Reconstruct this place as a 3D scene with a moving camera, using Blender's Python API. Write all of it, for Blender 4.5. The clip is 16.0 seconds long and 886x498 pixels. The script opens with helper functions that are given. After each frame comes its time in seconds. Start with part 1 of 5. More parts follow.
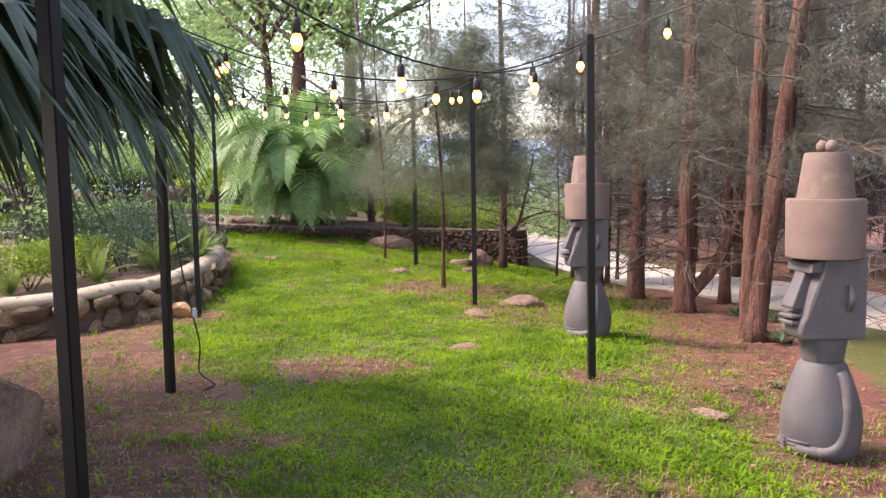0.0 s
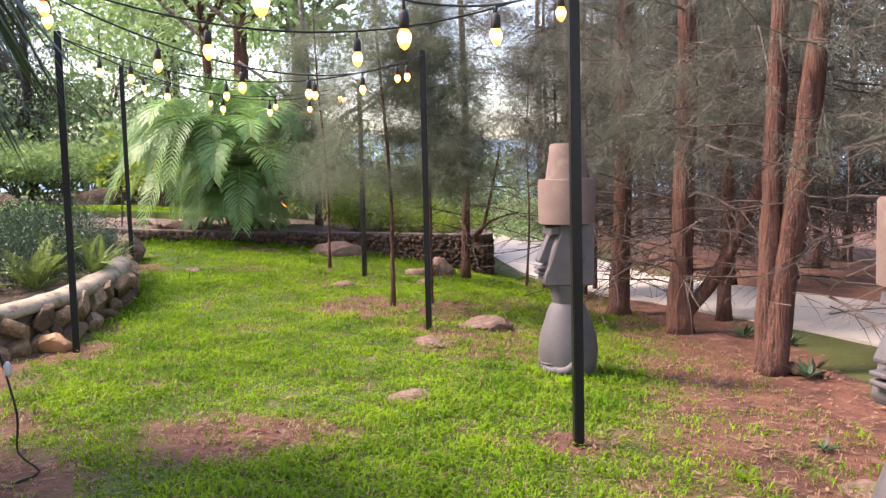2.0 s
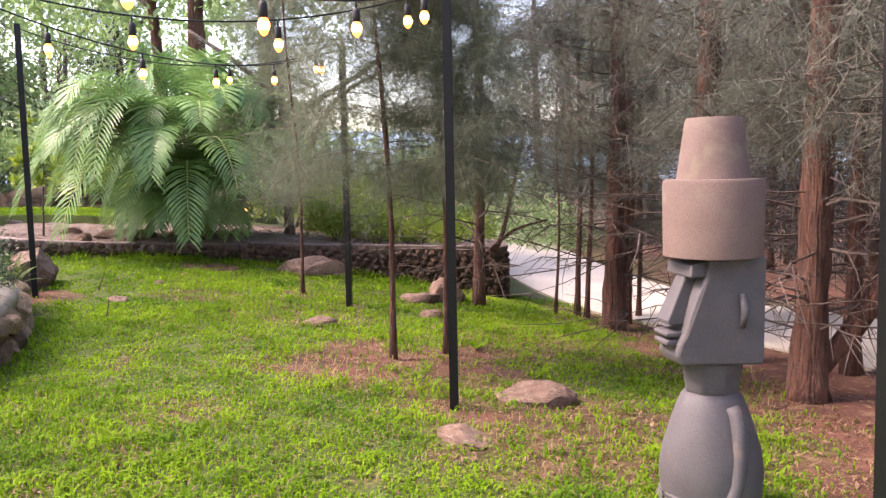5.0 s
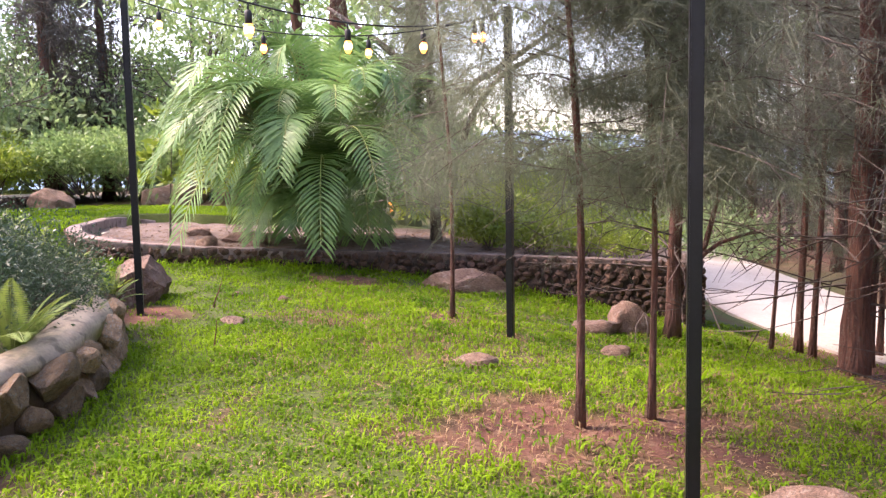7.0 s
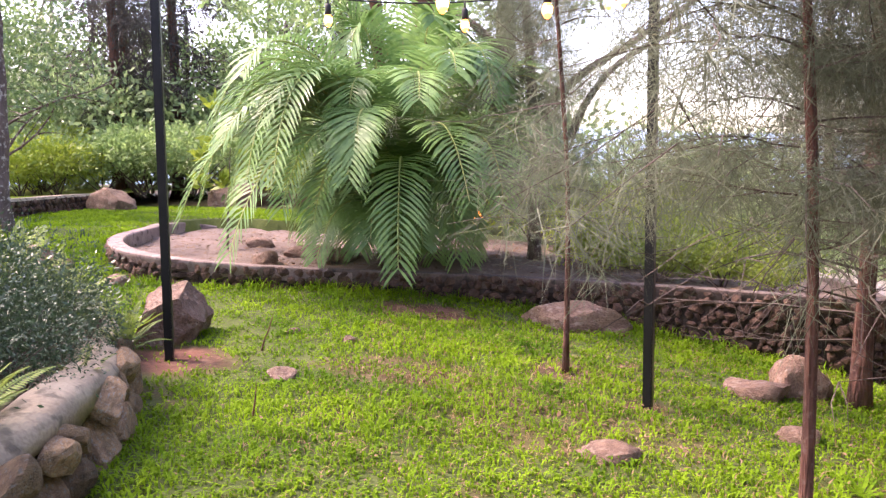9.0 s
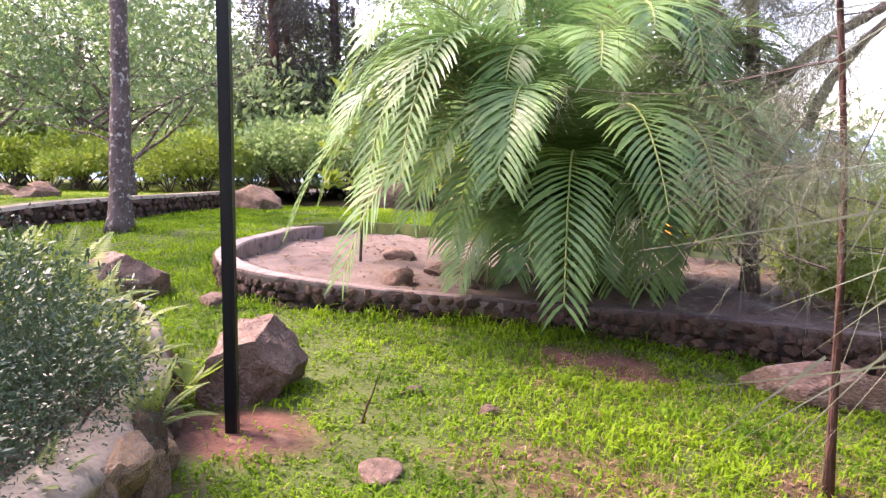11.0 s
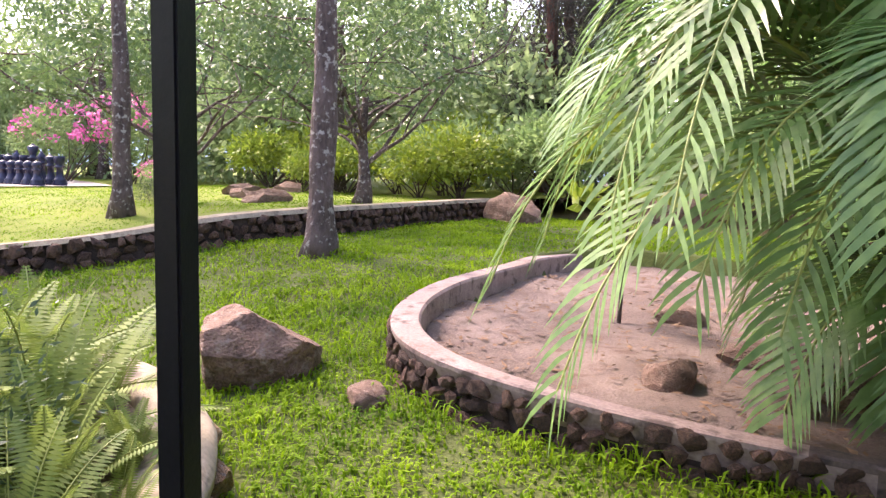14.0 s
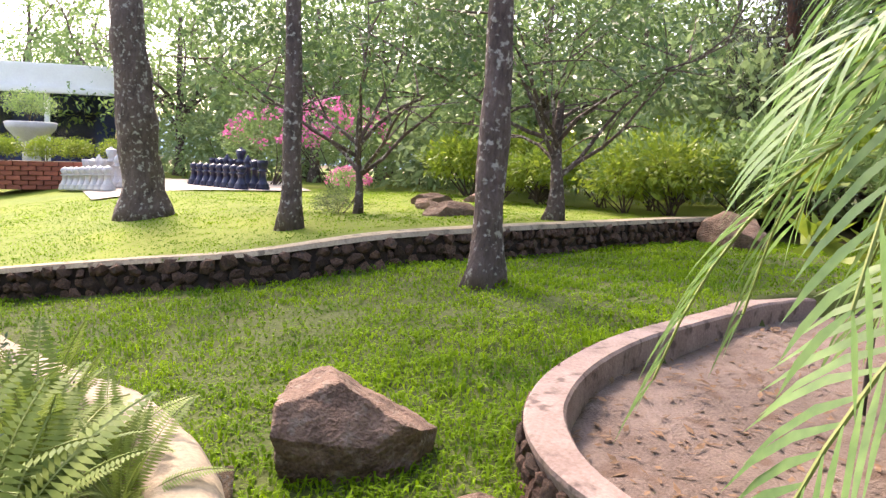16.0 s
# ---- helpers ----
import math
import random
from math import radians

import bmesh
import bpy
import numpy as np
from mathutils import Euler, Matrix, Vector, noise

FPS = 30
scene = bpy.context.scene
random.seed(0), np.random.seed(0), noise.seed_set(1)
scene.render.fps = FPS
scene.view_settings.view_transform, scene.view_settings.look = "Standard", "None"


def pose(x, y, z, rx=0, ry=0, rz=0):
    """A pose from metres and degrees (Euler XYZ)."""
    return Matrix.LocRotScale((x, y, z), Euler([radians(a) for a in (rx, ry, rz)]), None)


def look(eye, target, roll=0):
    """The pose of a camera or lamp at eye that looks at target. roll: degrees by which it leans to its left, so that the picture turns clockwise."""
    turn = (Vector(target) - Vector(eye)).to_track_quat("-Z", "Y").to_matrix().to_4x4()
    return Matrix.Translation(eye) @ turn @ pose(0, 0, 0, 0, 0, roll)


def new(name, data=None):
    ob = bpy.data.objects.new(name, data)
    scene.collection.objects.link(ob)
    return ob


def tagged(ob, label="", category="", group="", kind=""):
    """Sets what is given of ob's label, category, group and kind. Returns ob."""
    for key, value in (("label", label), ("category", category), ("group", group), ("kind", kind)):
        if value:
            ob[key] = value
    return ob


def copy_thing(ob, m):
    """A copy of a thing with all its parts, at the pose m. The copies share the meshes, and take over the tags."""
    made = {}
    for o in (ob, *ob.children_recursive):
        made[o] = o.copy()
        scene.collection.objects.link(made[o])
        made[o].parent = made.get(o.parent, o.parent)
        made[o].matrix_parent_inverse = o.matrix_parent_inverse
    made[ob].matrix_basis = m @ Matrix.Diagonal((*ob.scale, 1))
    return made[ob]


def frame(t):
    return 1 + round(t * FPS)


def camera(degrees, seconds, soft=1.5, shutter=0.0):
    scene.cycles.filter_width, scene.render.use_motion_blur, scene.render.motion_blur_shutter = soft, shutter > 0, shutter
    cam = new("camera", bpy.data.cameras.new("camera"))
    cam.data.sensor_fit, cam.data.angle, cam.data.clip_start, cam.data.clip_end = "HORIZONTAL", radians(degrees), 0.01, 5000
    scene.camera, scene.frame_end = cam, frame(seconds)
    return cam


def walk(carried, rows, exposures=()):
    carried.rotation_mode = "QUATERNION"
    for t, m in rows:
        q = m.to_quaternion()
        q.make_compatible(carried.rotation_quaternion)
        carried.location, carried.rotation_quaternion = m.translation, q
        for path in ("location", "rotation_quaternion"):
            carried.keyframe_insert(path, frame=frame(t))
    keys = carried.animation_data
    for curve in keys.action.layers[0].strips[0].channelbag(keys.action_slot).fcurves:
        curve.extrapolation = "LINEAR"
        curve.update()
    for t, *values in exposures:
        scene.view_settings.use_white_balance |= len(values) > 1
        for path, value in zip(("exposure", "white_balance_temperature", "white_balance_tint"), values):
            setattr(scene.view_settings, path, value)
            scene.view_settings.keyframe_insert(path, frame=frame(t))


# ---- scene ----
cam = camera(54.7, 16.0, soft=1.4)
METRES, EYE, TILT, LEAN, TURN = 13.9, 1.5, 0.0, 0.0, 0.0
ROWS = [
    (0.0, 0.0, 0.0, 0.0, -0.09, -5.2, 0.99),
    (0.5, 0.0046, 0.0283, -0.0036, -0.15, -5.18, 1.14),
    (1.0, 0.0112, 0.0596, -0.0042, -0.8, -5.19, 1.26),
    (1.5, 0.0149, 0.0946, -0.0038, -1.55, -5.2, 1.25),
    (2.0, 0.0156, 0.1297, -0.0038, -2.21, -5.27, 1.3),
    (2.5, 0.0156, 0.1681, -0.0036, -2.76, -5.33, 1.33),
    (3.0, 0.0137, 0.204, -0.0037, -3.06, -5.38, 1.29),
    (5.5, -0.0067, 0.3614, -0.0046, -3.98, -5.51, 1.19),
    (6.0, -0.0108, 0.3928, -0.0049, -1.56, -5.44, 1.1),
    (6.5, -0.0157, 0.4283, -0.007, 2.61, -5.39, 1.15),
    (7.0, -0.0202, 0.4617, -0.0069, 5.56, -5.36, 1.05),
    (7.5, -0.0265, 0.4879, -0.0016, 6.7, -5.34, 0.7),
    (8.0, -0.0363, 0.5168, 0.0002, 7.55, -5.42, 0.56),
    (8.5, -0.0428, 0.5482, -0.0002, 8.98, -5.49, 0.55),
    (11.0, -0.0796, 0.7131, -0.0029, 22.3, -5.42, -0.22),
    (11.5, -0.0909, 0.7476, -0.0024, 25.97, -5.49, -0.35),
    (12.0, -0.1014, 0.777, -0.0013, 28.44, -5.53, -0.51),
    (12.5, -0.1145, 0.8056, -0.0, 32.17, -5.62, -0.66),
    (13.0, -0.1289, 0.8328, 0.0014, 35.45, -5.68, -0.74),
    (13.5, -0.1416, 0.8585, 0.0037, 38.02, -5.73, -0.96),
    (14.0, -0.1543, 0.8851, 0.0053, 41.85, -5.87, -1.04),
    (14.5, -0.1668, 0.9111, 0.007, 45.63, -5.97, -1.26),
    (15.0, -0.1771, 0.9312, 0.0081, 49.49, -6.04, -1.34),
    (15.5, -0.1898, 0.9492, 0.01, 53.68, -6.06, -1.57),
    (16.0, -0.1983, 0.9595, 0.0122, 56.81, -6.06, -1.8),
]
walk(cam, [(t, pose(0, 0, EYE, TILT, LEAN, TURN) @ pose(METRES * x, METRES * y, METRES * z, 90 + pitch, roll, yaw)) for t, x, y, z, yaw, pitch, roll in ROWS],
     exposures=[(0.0, 2.5, 7300, 23), (3.0, 2.5, 7300, 24), (7.0, 2.68, 7300, 32), (12.0, 2.92, 7200, 38), (14.0, 2.72, 7400, 31), (16.0, 2.48, 7800, 22)])

# ---- light ----
world = bpy.data.worlds.new("sky")
scene.world = world
world.use_nodes = True
wt = world.node_tree
sky = wt.nodes.new("ShaderNodeTexSky")
sky.sky_type = 'NISHITA'
sky.sun_disc = False
sky.sun_elevation, sky.sun_rotation = radians(50), radians(-86)
sky.air_density, sky.dust_density, sky.ozone_density = 1.0, 2.0, 1.0
wt.links.new(sky.outputs[0], wt.nodes["Background"].inputs[0])
wt.nodes["Background"].inputs[1].default_value = 0.15
sun = new("sun", bpy.data.lights.new("sun", 'SUN'))
sun.data.energy, sun.data.angle, sun.data.color = 1.5, radians(14), (1.0, 0.95, 0.86)
sun.matrix_world = look((-30, 2, 36), (0, 0, 0))


# ---- materials ----
def mat(name, a, b, rough=0.8, scale=6.0, fine=60.0, bump=0.3, metal=0.0, mix3=None, sheen=0.0, rand=0.0, thin=0.0, spec=0.4, stretch=1.0, deep=0.02):
    """Two colours mixed by coarse and fine noise, with bump; mix3 adds a third colour in blotches."""
    m = bpy.data.materials.new(name)
    m.use_nodes = True
    n, l = m.node_tree.nodes, m.node_tree.links
    p = n["Principled BSDF"]
    co = n.new("ShaderNodeTexCoord")
    n1, n2 = n.new("ShaderNodeTexNoise"), n.new("ShaderNodeTexNoise")
    n1.inputs["Scale"].default_value, n2.inputs["Scale"].default_value = scale, fine
    n1.inputs["Detail"].default_value, n2.inputs["Detail"].default_value = 4, 3
    mp = n.new("ShaderNodeMapping")
    mp.inputs["Scale"].default_value = (1, 1, stretch)
    l.new(co.outputs["Object"], mp.inputs["Vector"])
    for q in (n1, n2):
        l.new(mp.outputs[0], q.inputs["Vector"])
    add = n.new("ShaderNodeMath")
    add.operation = 'MULTIPLY_ADD'
    add.inputs[1].default_value = 0.45
    l.new(n2.outputs[0], add.inputs[0])
    half = n.new("ShaderNodeMath")
    half.operation = 'MULTIPLY'
    half.inputs[1].default_value = 0.65
    l.new(n1.outputs[0], half.inputs[0])
    l.new(half.outputs[0], add.inputs[2])
    ramp = n.new("ShaderNodeMapRange")
    ramp.inputs[1].default_value, ramp.inputs[2].default_value = 0.36, 0.72
    l.new(add.outputs[0], ramp.inputs[0])
    mx = n.new("ShaderNodeMix")
    mx.data_type = 'RGBA'
    mx.inputs[6].default_value, mx.inputs[7].default_value = (*a, 1), (*b, 1)
    l.new(ramp.outputs[0], mx.inputs[0])
    out = mx.outputs[2]
    if mix3:
        n3 = n.new("ShaderNodeTexNoise")
        n3.inputs["Scale"].default_value, n3.inputs["Detail"].default_value = scale * 2.3, 5
        l.new(co.outputs["Object"], n3.inputs["Vector"])
        r3 = n.new("ShaderNodeMapRange")
        r3.inputs[1].default_value, r3.inputs[2].default_value = 0.56, 0.66
        l.new(n3.outputs[0], r3.inputs[0])
        m3 = n.new("ShaderNodeMix")
        m3.data_type = 'RGBA'
        m3.inputs[7].default_value = (*mix3, 1)
        l.new(out, m3.inputs[6])
        l.new(r3.outputs[0], m3.inputs[0])
        out = m3.outputs[2]
    if rand:
        info = n.new("ShaderNodeObjectInfo")
        hsv = n.new("ShaderNodeHueSaturation")
        mr = n.new("ShaderNodeMapRange")
        mr.inputs[3].default_value, mr.inputs[4].default_value = 1 - rand, 1 + rand
        l.new(info.outputs["Random"], mr.inputs[0])
        l.new(mr.outputs[0], hsv.inputs["Value"])
        l.new(out, hsv.inputs["Color"])
        out = hsv.outputs[0]
    l.new(out, p.inputs["Base Color"])
    p.inputs["Roughness"].default_value, p.inputs["Metallic"].default_value = rough, metal
    p.inputs["Specular IOR Level"].default_value = spec
    if bump:
        bp = n.new("ShaderNodeBump")
        bp.inputs["Strength"].default_value, bp.inputs["Distance"].default_value = bump, deep
        l.new(add.outputs[0], bp.inputs["Height"])
        l.new(bp.outputs[0], p.inputs["Normal"])
    if thin:
        tr, ms = n.new("ShaderNodeBsdfTranslucent"), n.new("ShaderNodeMixShader")
        l.new(out, tr.inputs[0])
        ms.inputs[0].default_value = thin
        l.new(p.outputs[0], ms.inputs[1])
        l.new(tr.outputs[0], ms.inputs[2])
        l.new(ms.outputs[0], n["Material Output"].inputs[0])
    return m


def leafmat(name, a, b, scale=1.5, rough=0.5, thin=0.4):
    return mat(name, a, b, rough, scale, 18, 0.0, thin=thin)


M_BLADE = mat("grass_blade", (0.036, 0.115, 0.005), (0.215, 0.355, 0.012), 0.75, 1.8, 60, 0.0, thin=0.45, spec=0.12)
M_DRYBLADE = leafmat("dry_grass", (0.17, 0.10, 0.045), (0.33, 0.23, 0.11), 3)
M_DIRT_A, M_DIRT_B = (0.034, 0.011, 0.007), (0.14, 0.054, 0.034)
M_BARK = mat("reddish_bark", (0.026, 0.010, 0.008), (0.155, 0.066, 0.044), 0.9, 16, 60, 1.0, mix3=(0.11, 0.065, 0.052), stretch=0.13, deep=0.07)
M_TWIG = mat("dead_twig", (0.04, 0.026, 0.021), (0.11, 0.08, 0.068), 0.9, 8, 40, 0.3)
M_GREYBARK = mat("grey_bark", (0.045, 0.03, 0.027), (0.15, 0.105, 0.095), 0.9, 9, 40, 1.0, mix3=(0.33, 0.30, 0.27), stretch=0.45, deep=0.05)
M_GREENBARK = mat("mossy_bark", (0.10, 0.10, 0.05), (0.20, 0.22, 0.10), 0.9, 3, 30, 0.6)
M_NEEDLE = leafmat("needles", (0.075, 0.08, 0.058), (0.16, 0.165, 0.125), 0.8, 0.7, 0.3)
# same needles, darker: the far wood's shade is put into the colour
M_NEEDLE_DARK = leafmat("shaded_far_needles", (0.035, 0.032, 0.028), (0.085, 0.078, 0.068), 0.8, 0.8, 0.2)
# paler, greener needle copy: backlight from the sky is put into its colour
M_NEEDLE_BACKLIT = leafmat("backlit_needles", (0.085, 0.10, 0.06), (0.20, 0.22, 0.145), 0.8, 0.7, 0.45)
M_PALM = leafmat("palm_leaflet", (0.065, 0.16, 0.048), (0.235, 0.385, 0.12), 1.5, 0.4, 0.4)
M_PALMSTEM = mat("palm_stem", (0.16, 0.22, 0.05), (0.30, 0.33, 0.10), 0.5, 4, 30, 0.2)
M_FANPALM = leafmat("fan_leaf", (0.022, 0.045, 0.02), (0.055, 0.09, 0.04), 2, 0.55, 0.25)
M_FERN = leafmat("fern_leaf", (0.075, 0.14, 0.025), (0.235, 0.30, 0.07), 2, 0.68, 0.35)
M_SHRUB = leafmat("shrub_leaf", (0.016, 0.042, 0.02), (0.06, 0.105, 0.045), 2.2, 0.4, 0.2)
M_TREELEAF = leafmat("tree_leaf", (0.105, 0.20, 0.065), (0.28, 0.39, 0.145), 1.0, 0.45, 0.5)
M_LIME = leafmat("lime_leaf", (0.11, 0.20, 0.025), (0.32, 0.39, 0.05), 1.5, 0.5, 0.4)
# paler than the tree leaf: distance haze is put into its colour
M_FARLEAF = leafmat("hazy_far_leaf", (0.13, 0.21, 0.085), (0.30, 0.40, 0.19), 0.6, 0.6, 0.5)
M_OLIVE = leafmat("olive_leaf", (0.045, 0.10, 0.04), (0.15, 0.23, 0.09), 1.6, 0.4, 0.35)
M_PINK = leafmat("pink_bract", (0.55, 0.09, 0.28), (0.75, 0.22, 0.45), 3, 0.6, 0.4)
M_RED = leafmat("red_flower", (0.55, 0.05, 0.03), (0.7, 0.12, 0.06), 3, 0.6, 0.3)
M_POLE = mat("black_paint", (0.004, 0.004, 0.005), (0.008, 0.008, 0.010), 0.36, 3, 90, 0.08, spec=0.3)
M_CABLE = mat("black_rubber", (0.008, 0.008, 0.008), (0.015, 0.015, 0.015), 0.6, 5, 50, 0.0)
M_STATUE = mat("grey_cast_stone", (0.058, 0.051, 0.056), (0.10, 0.09, 0.095), 0.65, 3.5, 150, 0.2, mix3=(0.11, 0.085, 0.08))
M_HAT = mat("pink_cast_stone", (0.105, 0.069, 0.058), (0.18, 0.122, 0.104), 0.85, 3, 150, 0.25, mix3=(0.15, 0.115, 0.085))
M_RUBBLE = mat("rubble_stone", (0.075, 0.048, 0.028), (0.30, 0.19, 0.105), 0.9, 7, 45, 1.0, mix3=(0.20, 0.175, 0.14), rand=0.6, deep=0.03)
M_MORTAR = mat("dark_mortar", (0.09, 0.06, 0.045), (0.17, 0.12, 0.09), 0.95, 6, 50, 0.6)
M_DARKCAP = mat("dark_render", (0.05, 0.036, 0.031), (0.15, 0.108, 0.092), 0.9, 5, 60, 0.8, mix3=(0.045, 0.035, 0.032))
M_LAVAMORTAR = mat("dark_lava_mortar", (0.018, 0.012, 0.010), (0.06, 0.04, 0.032), 0.95, 8, 60, 0.9)
M_CAP = mat("weathered_render", (0.19, 0.15, 0.105), (0.36, 0.295, 0.21), 0.85, 4, 50, 0.5, mix3=(0.13, 0.105, 0.075))
M_PINKCAP = mat("pink_render", (0.17, 0.115, 0.098), (0.33, 0.245, 0.22), 0.85, 4, 60, 0.6, mix3=(0.11, 0.075, 0.065))
M_LAVA = mat("lava_stone", (0.035, 0.019, 0.014), (0.17, 0.092, 0.062), 0.9, 11, 60, 1.0, mix3=(0.075, 0.055, 0.048), rand=0.55)
M_BOULDER = mat("brown_boulder", (0.075, 0.042, 0.03), (0.26, 0.16, 0.115), 0.85, 5, 40, 1.0, mix3=(0.235, 0.17, 0.135), rand=0.2, deep=0.035)
M_ORANGEROCK = mat("orange_rock", (0.42, 0.20, 0.09), (0.5, 0.30, 0.16), 0.85, 5, 25, 0.5)
M_SAND = mat("pale_sand", (0.075, 0.049, 0.038), (0.225, 0.166, 0.142), 0.95, 2.2, 80, 1.0, mix3=(0.12, 0.075, 0.055), deep=0.03)
M_DRIVE = mat("pale_concrete_drive", (0.30, 0.26, 0.22), (0.43, 0.38, 0.33), 0.9, 0.8, 20, 0.2)
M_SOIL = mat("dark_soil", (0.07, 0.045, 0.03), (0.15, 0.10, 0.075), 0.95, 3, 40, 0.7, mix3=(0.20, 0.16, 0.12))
M_WHITE = mat("white_paint", (0.72, 0.70, 0.68), (0.82, 0.80, 0.78), 0.6, 2, 30, 0.05)
M_BLUE = mat("navy_panel", (0.015, 0.025, 0.09), (0.03, 0.045, 0.15), 0.5, 2, 30, 0.05)
M_BRICK = mat("red_brick", (0.22, 0.06, 0.04), (0.35, 0.11, 0.07), 0.85, 6, 50, 0.4, rand=0.25)
M_CHESSB = mat("navy_resin", (0.008, 0.010, 0.03), (0.02, 0.022, 0.06), 0.3, 4, 40, 0.0)
M_CHESSW = mat("grey_resin", (0.35, 0.34, 0.36), (0.5, 0.49, 0.5), 0.5, 4, 40, 0.1)
# the blue haze of distance is put into the hill colour
M_HILL = mat("hazy_far_hill", (0.16, 0.25, 0.33), (0.24, 0.34, 0.42), 1.0, 0.02, 0.2, 0.0)


def glow(name, col, power):
    m = bpy.data.materials.new(name)
    m.use_nodes = True
    p = m.node_tree.nodes["Principled BSDF"]
    p.inputs["Base Color"].default_value = (*col, 1)
    p.inputs["Emission Color"].default_value = (*col, 1)
    p.inputs["Emission Strength"].default_value = power
    return m


M_BULB = glow("warm_filament_glass", (1.0, 0.52, 0.17), 3.2)
M_AMBER = glow("amber_glow", (1.0, 0.30, 0.05), 1.3)
M_GLASS = bpy.data.materials.new("clear_glass")
M_GLASS.use_nodes = True
M_GLASS.node_tree.nodes["Principled BSDF"].inputs["Transmission Weight"].default_value = 1.0
M_GLASS.node_tree.nodes["Principled BSDF"].inputs["Roughness"].default_value = 0.05

# ---- mesh tools ----
rng = random.Random(7)


class MB:
    """Collects vertices and faces, with a material slot for each face."""

    def __init__(self):
        self.v, self.f, self.m = [], [], []

    def add(self, vs, fs, slot=0):
        o = len(self.v)
        self.v.extend(vs)
        self.f.extend([tuple(i + o for i in q) for q in fs])
        self.m.extend([slot] * len(fs))

    def tube(self, path, radii, sides=7, slot=0, rough=0.0, caps=True):
        path = [Vector(p) for p in path]
        n = len(path)
        vs = []
        ref = Vector((0.13, 1, 0.21)).normalized()
        for i, p in enumerate(path):
            d = (path[min(i + 1, n - 1)] - path[max(i - 1, 0)]).normalized()
            u = d.cross(ref)
            if u.length < 0.1:
                u = d.cross(Vector((1, 0, 0)))
            u.normalize()
            w = d.cross(u)
            for k in range(sides):
                a = 2 * math.pi * k / sides
                r = radii[i] * (1 + rough * (noise.noise(Vector((k * 1.7, p.z * 3.1, p.x * 2 + p.y))) if rough else 0))
                vs.append(tuple(p + (u * math.cos(a) + w * math.sin(a)) * r))
        fs = [(i * sides + k, i * sides + (k + 1) % sides, (i + 1) * sides + (k + 1) % sides, (i + 1) * sides + k) for i in range(n - 1) for k in range(sides)]
        if caps:
            fs.append(tuple(range(sides - 1, -1, -1)))
            fs.append(tuple((n - 1) * sides + k for k in range(sides)))
        self.add(vs, fs, slot)

    def leaf(self, p, d, up, length, width, slot=0, fold=0.0):
        """A pointed leaf of four triangles, folded along its rib."""
        d = d.normalized()
        s = d.cross(up)
        if s.length < 1e-3:
            s = d.cross(Vector((1, 0, 0)))
        s.normalize()
        nn = s.cross(d)
        a, m1, tip = p, p + d * length * 0.45 - nn * fold * width, p + d * length
        self.add([tuple(a), tuple(m1 + s * width / 2 + nn * fold * width), tuple(tip), tuple(m1 - s * width / 2 + nn * fold * width)], [(0, 1, 2), (0, 2, 3)], slot)

    def blade(self, p, d, side, length, width, slot=0):
        """One thin triangle."""
        q = side * (width / 2)
        self.add([tuple(p - q), tuple(p + q), tuple(p + d * length)], [(0, 1, 2)], slot)

    def obj(self, name, mats, smooth=False, parent=None):
        me = bpy.data.meshes.new(name)
        me.from_pydata(self.v, [], self.f)
        for m in mats:
            me.materials.append(m)
        if len(mats) > 1:
            me.polygons.foreach_set("material_index", self.m)
        if smooth:
            me.polygons.foreach_set("use_smooth", [True] * len(me.polygons))
        me.update()
        ob = new(name, me)
        if parent:
            ob.parent = parent
        return ob


def empty(name, x=0, y=0, z=0, rz=0):
    e = new(name)
    e.empty_display_size = 0.1
    e.matrix_basis = pose(x, y, z, 0, 0, rz)
    return e


def spline(pts, step=0.1):
    """A smooth line of Vectors through pts, evenly stepped."""
    P = [Vector(p) for p in pts]
    P = [2 * P[0] - P[1]] + P + [2 * P[-1] - P[-2]]
    out = []
    for i in range(1, len(P) - 2):
        a, b, c, d = P[i - 1:i + 3]
        k = max(2, int((c - b).length / step))
        for j in range(k):
            t = j / k
            out.append(0.5 * (2 * b + (c - a) * t + (2 * a - 5 * b + 4 * c - d) * t * t + (3 * b - a - 3 * c + d) * t ** 3))
    out.append(P[-2])
    return out


def rand_dir(lo=-1.0, hi=1.0):
    a, z = rng.uniform(0, 2 * math.pi), rng.uniform(lo, hi)
    r = math.sqrt(max(0, 1 - z * z))
    return Vector((r * math.cos(a), r * math.sin(a), z))


def smooth01(a, b, x):
    t = min(1, max(0, (x - a) / (b - a)))
    return t * t * (3 - 2 * t)


# ---- ground ----
def gz(x, y):
    x0, y0 = min(2.6, max(-7.0, x)), min(17.0, max(0.0, y))
    q = math.log1p(math.exp((y0 - 9.5) * 1.2)) / 1.2
    z = -0.043 - 0.0473 * x0 + 0.0115 * q - 0.01914 * x0 * q - 0.0118 * x0 * x0
    z -= 0.25 * max(0, x - 11) + 0.12 * max(0, y - 45)
    return max(z, -14)


